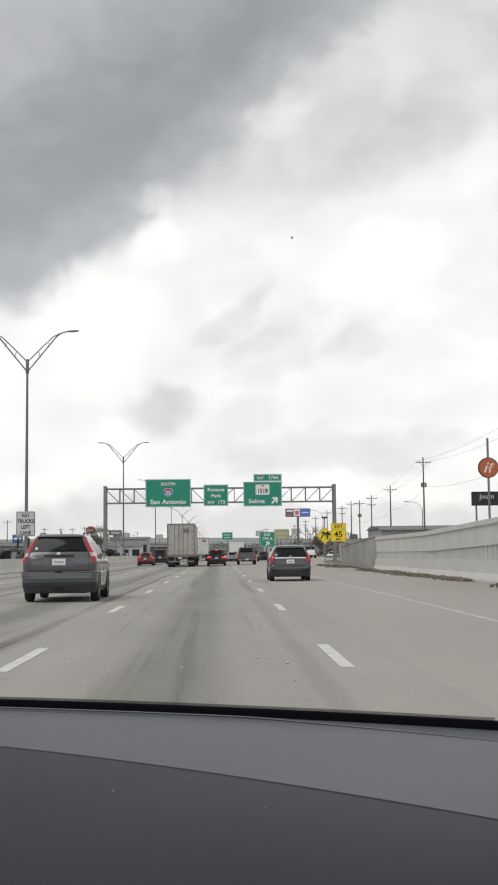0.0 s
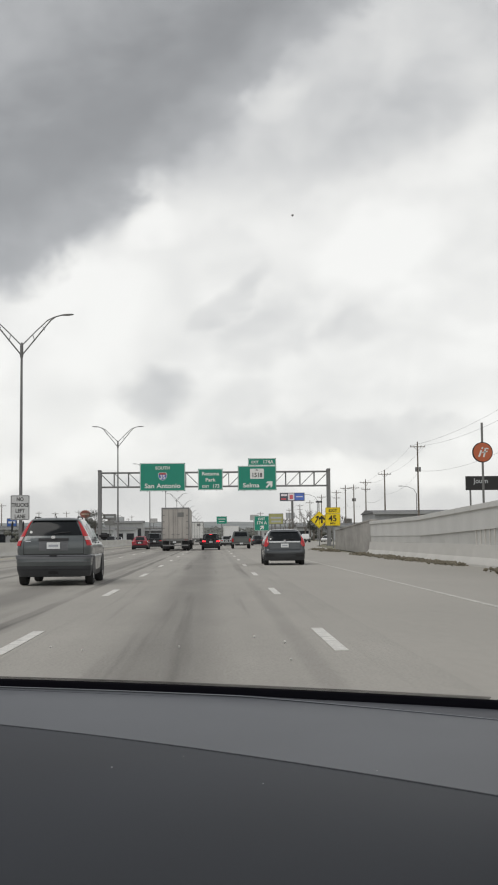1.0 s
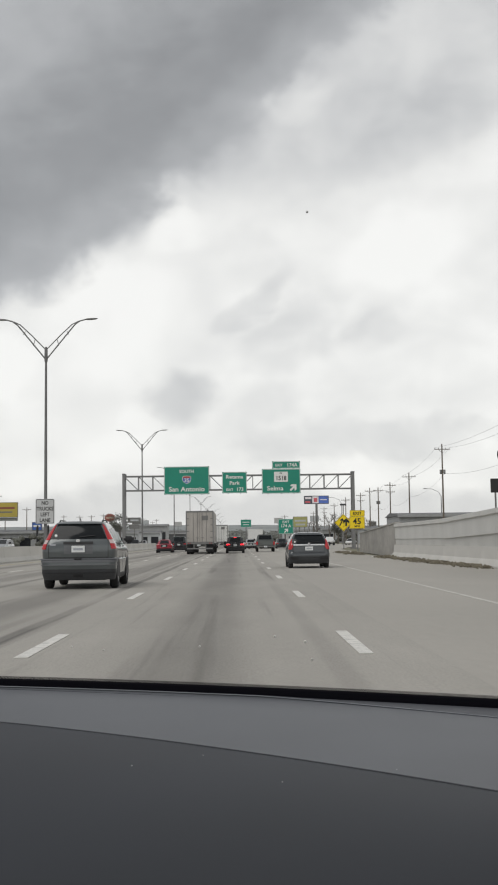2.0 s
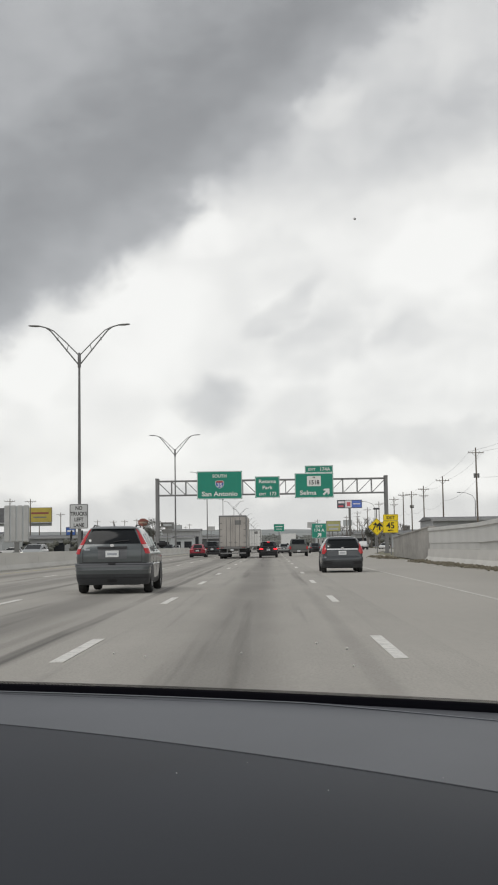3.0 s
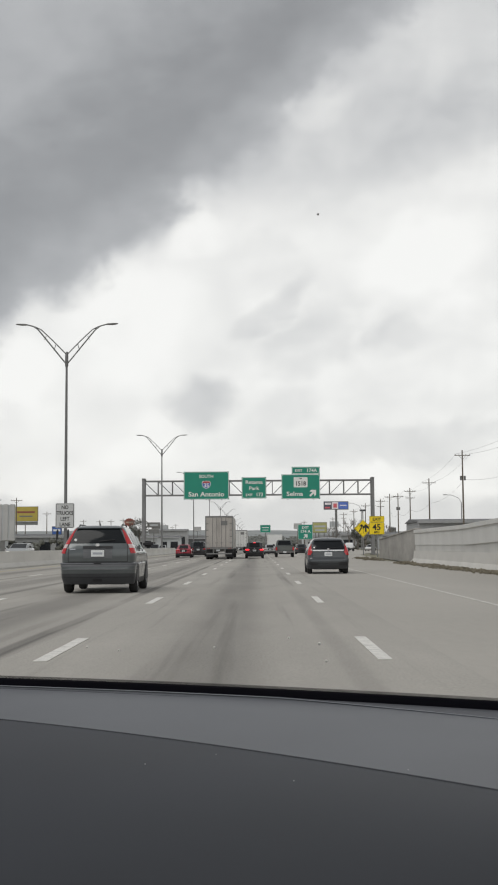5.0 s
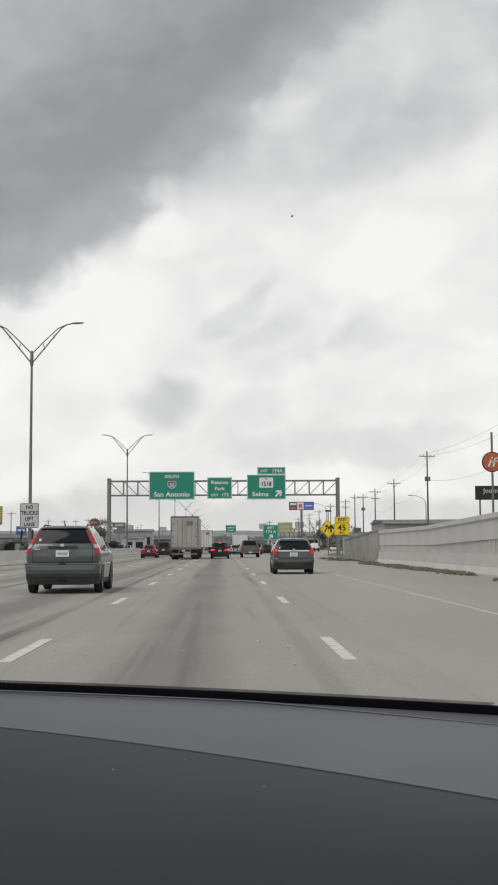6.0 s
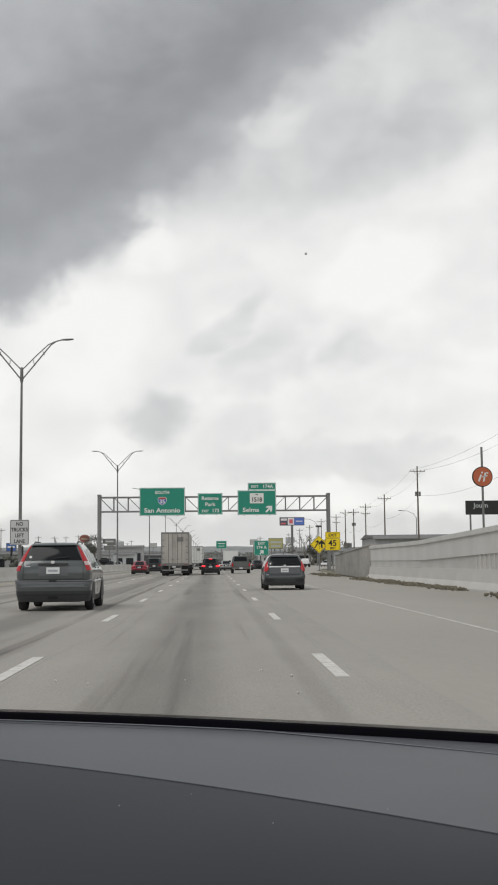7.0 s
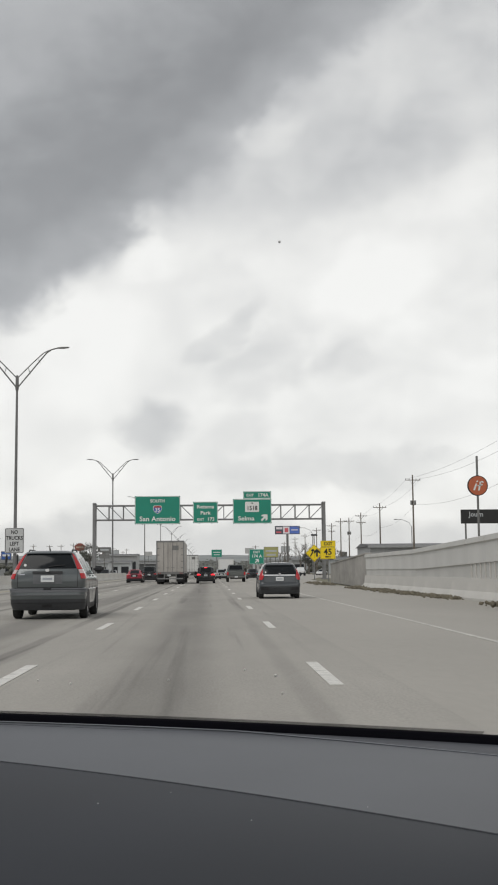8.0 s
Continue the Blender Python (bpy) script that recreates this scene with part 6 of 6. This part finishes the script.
redb = pole_board("billboard", "faded pink board with a red end above the frontage shops", (46, 467, 0), 8.4, 3.8, 8.0, mat("faded_pink_board", (0.52, 0.36, 0.35), 0.6, vary=0.2, scale=0.8), 0.2, poles=2)
part("picture_block", box(2.2, 4.0, -0.06, -0.03, 6.3, 9.7), M_RED, redb, "red end of the board")
part("writing_bar", box(-3.4, 1.4, -0.05, -0.03, 8.5, 8.9), M_RED, redb)
part("writing_bar", box(-3.0, 1.0, -0.05, -0.03, 7.3, 7.7), M_RED, redb)
dk = pole_board("pole_sign", "dark double sign board on a steel pole", (-33.8, 380, 0), 4.2, 1.7, 8.4, M_STEEL_DK, 0.16, category="sign")
part("lower_board", box(-1.7, 1.7, 0.0, 0.5, 5.6, 7.0, 0.04, 1), M_STEEL_DK, dk)
part("writing_bar", box(-1.4, 1.4, -0.05, -0.03, 8.1, 8.6), M_SHED_LT, dk)


# signs that stand behind the wall
rd = thing("round_pole_sign", "round orange sign with white strokes on a pole", "sign", at=(25.9, 110, 0))
ring = [(0.98 * math.cos(2 * math.pi * k / 36), 9.14 + 0.98 * math.sin(2 * math.pi * k / 36)) for k in range(36)]
part("rim", prism(ring, 0.0, 0.22), M_TRIM, rd, "dark rim")
part("face", prism([(x * 0.92, 9.14 + (z - 9.14) * 0.92) for x, z in ring], -0.03, 0.0), mat("faded_orange_sign", (0.52, 0.13, 0.055), 0.5, vary=0.12, scale=1.2), rd, "orange face")
for stroke in (((-0.46, 8.72), (-0.30, 8.66), (-0.06, 9.30), (-0.20, 9.36)), ((0.00, 8.66), (0.16, 8.66), (0.36, 9.50), (0.20, 9.54)), ((-0.06, 9.06), (0.46, 9.16), (0.48, 9.28), (-0.02, 9.18)), ((-0.14, 9.46), (0.02, 9.46), (0.06, 9.62), (-0.10, 9.62)), ((0.30, 9.46), (0.56, 9.40), (0.56, 9.52), (0.34, 9.58))):
    part("logo_stroke", prism(stroke, -0.045, -0.03), M_WHITE, rd, "white painted stroke")
part("pole", tube(((0, 0.12, 0), (0, 0.12, 12.0)), 0.11, 8), M_STEEL_DK, rd, smooth=True)
jb = thing("shop_sign", "black shop sign board with pale lettering on posts", "sign", at=(30.2, 125, 0))
part("board", box(-2.7, 2.7, 0.0, 0.25, 6.1, 7.62, 0.03, 1), M_BLACK, jb)
words("Journ", 0.72, -1.05, 6.86, -0.01, M_SHED_LT, jb)
for x in (-2.2, 2.2):
    part("post", tube(((x, 0.13, 0), (x, 0.13, 6.1)), 0.10, 8), M_STEEL_DK, jb, smooth=True)


def feather_flag(at, lean):
    t = thing("feather_flag", "dark feather flag on a slim pole at a sales lot", "flag", "sales lot flags", at=at)
    part("pole", tube(((0, 0, 0), (0, 0, 5.2), (lean * 0.35, 0, 5.9)), (0.04, 0.03, 0.015), 6), M_STEEL, t)
    out = [(0.03, 2.2)] + [(0.03 + 0.55 * math.sin(math.pi * min(1, k / 7) * 0.5) * lean + 0.02, 2.2 + 3.6 * k / 10) for k in range(4, 10)] + [(lean * 0.36, 5.85), (0.03, 5.1)]
    part("cloth", prism(out, -0.012, 0.012), M_TRIM, t)


feather_flag((-50.6, 292, 0), 1)
feather_flag((-47.6, 290, 0), 1)

LOT = ((-46, 150, M_SILVER_CAR), (-49.5, 158, M_BLACK_CAR), (-52.5, 166, M_WHITE_CAR), (-56, 174, M_RED_CAR), (-47.5, 176, M_DARK_CAR), (-51, 186, M_WHITE_CAR), (-60, 184, M_SILVER_CAR), (-64, 192, M_DARK_CAR), (-44, 204, M_WHITE_CAR), (-55.5, 200, M_BLACK_CAR))
for i, (lx, ly, lm) in enumerate(LOT):
    car("parked_car", "parked car in the sales lot beyond the highway", "car", (lx, ly, 0), 1.85, 4.6, 1.5 + 0.2 * (i % 3 == 1), lm, belt=1.0, clear=0.26, style="sedan" if i % 3 else "hatch", rear_rake=0.6, rear_start=0.3, roof_in=0.75, lamps="low",
        rz=(70, 95, 110, 80)[i % 4], group="parked cars")


def litter(at, w, rz):
    t = hull([(-w, -w * 0.6, 0), (w, -w * 0.5, 0), (w * 0.9, w * 0.6, 0), (-w * 0.8, w * 0.5, 0), (-w * 0.7, -w * 0.4, w * 0.5), (w * 0.8, -w * 0.4, w * 0.35), (w * 0.6, w * 0.5, w * 0.6), (-w * 0.6, w * 0.4, w * 0.3)], w * 0.08, 2)
    ob = obj_from("litter", t, M_PAINT_W)
    ob.matrix_basis = pose(*at, 0, 0, rz)
    tagged(ob, "crumpled white scrap lying by the wall foot", "litter", "roadside litter")


for lx, ly, lw, lr in ((9.55, 66, 0.13, 20), (9.3, 80, 0.10, 70), (9.6, 53, 0.11, 10), (8.4, 60, 0.05, 40)):
    litter((lx, ly, 0.0), lw, lr)


def burst_sign(at):
    t = thing("starburst_sign", "rust red starburst sign on a tall pole", "sign", at=at)
    pts = []
    for k in range(32):
        r = 2.7 if k % 2 else 2.15
        pts.append((r * math.cos(k * math.pi / 16) * 1.15, 14.0 + r * math.sin(k * math.pi / 16) * 0.85))
    part("face", prism(pts, 0, 0.5), M_RUST_RED, t)
    part("writing_bar", box(-1.9, 1.9, -0.05, 0.0, 13.55, 14.4), mat("faded_cream", (0.6, 0.45, 0.35), 0.6), t)
    part("pole", tube(((0, 0.3, 0), (0, 0.3, 12.2)), 0.3, 8), M_STEEL_DK, t)


burst_sign((-66, 600, 0))


# ---------------------------------------------------------------- buildings
def shed(label, at, w, d, h, wall_m, openings, rz=0, pitch=0.6, name="commercial_building"):
    t = thing(name, label, "building", "roadside buildings", at=at, rz=rz)
    part("wall", box(0, w, 0, d, 0, h, 0.03, 1), wall_m, t)
    part("roof", hull(((-0.4, -0.6, h), (w + 0.4, -0.6, h), (w + 0.4, d + 0.4, h), (-0.4, d + 0.4, h), (-0.4, -0.6, h + 0.25), (w + 0.4, -0.6, h + 0.25), (w + 0.4, d * 0.6, h + 0.25 + pitch), (-0.4, d * 0.6, h + 0.25 + pitch))), M_ROOF, t)
    part("fascia", box(-0.42, w + 0.42, -0.66, -0.6, h - 0.25, h + 0.3), M_SHED, t)
    step = w / openings
    for k in range(openings):
        x = k * step + step * 0.15
        f = part("window", box(x, x + step * 0.7, -0.04, 0.02, 0.4 if k % 3 else 0.0, h * 0.68), M_STEEL_DK, t)
        part("pane", box(x + 0.12, x + step * 0.7 - 0.12, -0.06, -0.04, 0.5, h * 0.68 - 0.12), M_OPENING, f)
    return t


shed("long dark metal workshop behind the retaining wall", (33, 236, 0), 34, 20, 5.9, M_SHED, 7)
shed("low dark shop with a wide fascia beside the frontage road", (48, 178, 0), 26, 18, 5.2, M_ROOF, 5)
shed("pale low shop row near the exit", (36, 330, 0), 30, 16, 4.2, M_SHED_LT, 8)
shed("distant flat-roofed store beyond the exit", (34, 470, 0), 45, 20, 5.5, M_SHED, 8)
shed("pale blue-grey showroom beyond the far carriageway", (-92, 215, 0), 42, 18, 3.7, M_SHED_LT, 10)
shed("grey low store beyond the far carriageway", (-70, 300, 0), 26, 18, 4.0, M_SHED, 6)
shed("pale warehouse beyond the far carriageway", (-60, 420, 0), 24, 20, 4.5, M_SHED_LT, 5)
shed("dark commercial block near the starburst sign", (-52, 560, 0), 18, 16, 9.0, M_SHED, 4)
shed("white storage building by the far carriageway", (-41, 480, 0), 9, 12, 5.0, M_SHED_LT, 2)
for k in range(9):
    shed("far commercial building low on the skyline", ((-330 + k * 62 if k < 5 else -150 + k * 50) + random.uniform(-10, 10), 900 + random.uniform(-80, 200), 0), random.uniform(14, 30), 24, random.uniform(5, 9), random.choice((M_SHED, M_SHED_LT, M_ROOF)), 6)


# the cluttered strip of shops, boards and poles along the skyline
strip_rng = random.Random(41)
STRIP = ((26, 610, 22, 5.0), (58, 640, 26, 6.5), (92, 700, 30, 6.0), (30, 760, 18, 7.5), (64, 830, 30, 8.0), (36, 930, 26, 9.0), (-50, 700, 20, 6.0), (-82, 760, 26, 7.0), (-58, 860, 22, 9.0), (-112, 660, 24, 5.0), (-36, 980, 18, 8.5))
for x, y, w, h in STRIP:
    shed("small roadside store seen far down the highway", (x, y, 0), w, 16, h, strip_rng.choice((M_SHED, M_SHED_LT, M_ROOF, M_PYLON)), max(3, w // 5))
for x, y, zc, w, h, m in ((30, 560, 10.5, 4.5, 2.6, M_SHED_LT), (24.5, 690, 13.0, 5.0, 3.2, M_PYLON), (70, 600, 9.0, 4.0, 3.0, M_STEEL_DK), (48, 720, 14.5, 5.5, 3.5, M_SHED_LT), (-48, 600, 11.0, 4.2, 2.8, M_SHED_LT), (-60, 690, 13.5, 5.0, 3.4, M_STEEL_DK), (-40, 780, 13.0, 5.0, 3.0, M_PYLON)):
    pole_board("pole_sign", "small shop sign on a steel pole, far off", (x, y, 0), w, h, zc, m, 0.18, category="sign")
for x, y, h in ((22, 540, 13), (34, 640, 14), (52, 680, 15), (28, 800, 15), (60, 760, 14), (-46, 560, 13), (-57, 780, 15)):
    utility_pole(h, ((h - 0.8, 1.5),), False, (x, y, 0), strip_rng.uniform(-25, 25), "distant wooden utility pole among the shops")


# ---------------------------------------------------------------- plants
def bare_tree(at, h, seed):
    rng = random.Random(seed)
    t = thing("bare_tree", "leafless grey winter tree with fine twigs", "tree", "bare trees", at=at)
    bm = bmesh.new()
    def grow(p, d, ln, r, depth):
        nonlocal bm
        q = p + d * ln
        bm = tube((p, q), (r, r * 0.65), 5, bm)
        if depth == 0:
            return
        for _ in range(3 if depth > 1 else 4):
            nd = (d + Vector((rng.uniform(-0.8, 0.8), rng.uniform(-0.8, 0.8), rng.uniform(-0.05, 0.5)))).normalized()
            grow(q, nd, ln * rng.uniform(0.6, 0.82), r * 0.6, depth - 1)
    trunk = tube(((0, 0, 0), (0.05, 0, h * 0.25)), (0.28, 0.2), 8)
    part("trunk", trunk, M_BARK, t)
    for _ in range(4):
        grow(Vector((0.05, 0, h * 0.24)), Vector((rng.uniform(-0.7, 0.7), rng.uniform(-0.7, 0.7), 1)).normalized(), h * 0.24, 0.13, 3)
    part("crown", bm, M_BARK, t)


for i, (x, y, h) in enumerate(((29.5, 372, 12), (25.5, 395, 9), (33, 360, 9), (46, 420, 11), (-46, 640, 12))):
    bare_tree((x, y, 0), h, 20 + i)


def clumps(name, label, spots, material, category="woods", seed=3):
    """Many small leafy clumps on one stretch of ground."""
    rng = random.Random(seed)
    ico = bmesh.new()
    bmesh.ops.create_icosphere(ico, subdivisions=1, radius=1.0)
    ico.verts.ensure_lookup_table()
    bv = [v.co.copy() for v in ico.verts]
    bf = [[v.index for v in f.verts] for f in ico.faces]
    ico.free()
    verts, faces = [], []
    for x, y, z, r in spots:
        o = len(verts)
        verts += [(x + v.x * r * rng.uniform(0.7, 1.3), y + v.y * r * rng.uniform(0.7, 1.3), z + v.z * r * rng.uniform(0.55, 1.1)) for v in bv]
        faces += [[o + i for i in f] for f in bf]
    me = bpy.data.meshes.new(name)
    me.from_pydata(verts, [], faces)
    me.materials.append(material)
    return tagged(new(name, me), label, category, kind="stuff")


def leafy_tree(at, h, seed):
    """A trunk with limbs under a crown of many small leaf clumps, with gaps."""
    r = random.Random(seed)
    t = thing("evergreen_tree", "dark rounded evergreen tree beyond the far carriageway", "tree", "evergreen trees", at=at)
    bm = tube(((0, 0, 0), (0.1, 0, h * 0.3), (0.05, 0.1, h * 0.55)), (0.28, 0.22, 0.14), 8)
    for _ in range(5):
        a = r.uniform(0, 6.28)
        bm = tube(((0.08, 0, h * 0.4), (h * 0.13 * math.cos(a), h * 0.13 * math.sin(a), h * r.uniform(0.6, 0.75))), (0.11, 0.05), 5, bm)
    part("trunk", bm, M_BARK, t)
    verts, faces = [], []
    while len(verts) < 4200:
        x, y, z = (r.gauss(0, 1) for _ in range(3))
        k = (x * x + y * y + z * z) ** 0.5
        f = r.uniform(0.35, 1.0) ** 0.5 * (1 + 0.28 * noise.noise((x / k * 2, y / k * 2, z / k * 2 + seed)))
        c = Vector((x / k * f * h * 0.30, y / k * f * h * 0.30, h * 0.70 + z / k * f * h * 0.27))
        u, v = (Vector((r.uniform(-1, 1), r.uniform(-1, 1), r.uniform(-1, 1))).normalized() * r.uniform(0.14, 0.30) for _ in range(2))
        o = len(verts)
        verts += [c - u, c + v * 0.6, c + u, c - v * 0.6]
        faces.append((o, o + 1, o + 2, o + 3))
    me = bpy.data.meshes.new("crown")
    me.from_pydata([tuple(p) for p in verts], [], faces)
    me.materials.append(M_LEAF)
    new("crown", me).parent = t


for x, y, h in ((-34.5, 340, 10.0), (-37.5, 352, 7.5), (30.5, 352, 7.0)):
    leafy_tree((x, y, 0), h, int(h * 10))

rng = random.Random(11)
spots = []
for _ in range(2600):
    x, y = rng.uniform(-420, 420), rng.uniform(640, 1300)
    if abs(x + 5) < 48 and y < 1150:
        continue
    h = 5 + 3.5 * noise.noise((x * 0.02, y * 0.02, 0))
    for _ in range(3):
        spots.append((x + rng.uniform(-3, 3), y + rng.uniform(-3, 3), rng.uniform(0.2, 1.0) * h, rng.uniform(1.2, 2.6)))
for _ in range(5200):
    x, y = rng.uniform(-520, 520), rng.uniform(1380, 1900)
    lift = 19 * min(1.0, (y - 1350) / 250) if y < 1600 else 19 + 9 * (y - 1600) / 300
    spots.append((x, y, lift * (0.75 + 0.5 * noise.noise((x * 0.0022, 0.7, 2.0))) + rng.uniform(-1, 3), rng.uniform(1.5, 4.0)))
clumps("far_woods", "grey-green winter trees along the skyline, coloured paler for haze", spots, M_FAR_WOODS)
spots = []
for _ in range(420):
    x = rng.choice((rng.uniform(-110, -40), rng.uniform(34, 110)))
    y = rng.uniform(260, 620)
    h = rng.uniform(1.2, 4.5)
    for _ in range(5):
        spots.append((x + rng.uniform(-1.5, 1.5), y + rng.uniform(-1.5, 1.5), rng.uniform(0.2, 1.0) * h, rng.uniform(0.4, 1.0)))
clumps("roadside_scrub", "dull winter scrub between the roadside lots", spots, M_LEAF, "scrub", 5)
spots = []
y = -20.0
while y < 112:
    n = noise.noise((y * 0.13, 3.1, 0))
    if n > -0.10:
        for _ in range(16):
            spots.append((10.0 - abs(rng.gauss(0, 0.34 + 0.5 * max(0.0, n))), y + rng.uniform(-0.5, 0.5), rng.uniform(-0.03, 0.08 + 0.25 * max(0.0, n)), rng.uniform(0.025, 0.075) * (1 + 1.4 * max(0.0, n))))
    y += 0.55
clumps("wall_foot_weeds", "dry weeds and grit along the foot of the wall", spots, M_RUBBLE, "weeds", 6)


def ridge():
    bm = bmesh.new()
    rows = []
    for j, y in enumerate((1350, 1600, 1900, 2300)):
        row = []
        for i in range(81):
            x = -1600 + i * 40
            z = -3 if j == 0 else (10 + 9 * j) * (0.75 + 0.5 * noise.noise((x * 0.0022, j * 0.7, 2.0))) + 2.0 * noise.noise((x * 0.02, j, 1))
            row.append(bm.verts.new((x, y, z)))
        rows.append(row)
    for a, b in zip(rows, rows[1:]):
        for k in range(80):
            bm.faces.new((a[k], a[k + 1], b[k + 1], b[k]))
    tagged(obj_from("backdrop_ridge", bm, M_HILL, smooth=True), "low wooded ridge on the horizon, coloured paler for haze", "hill", kind="structure")


ridge()
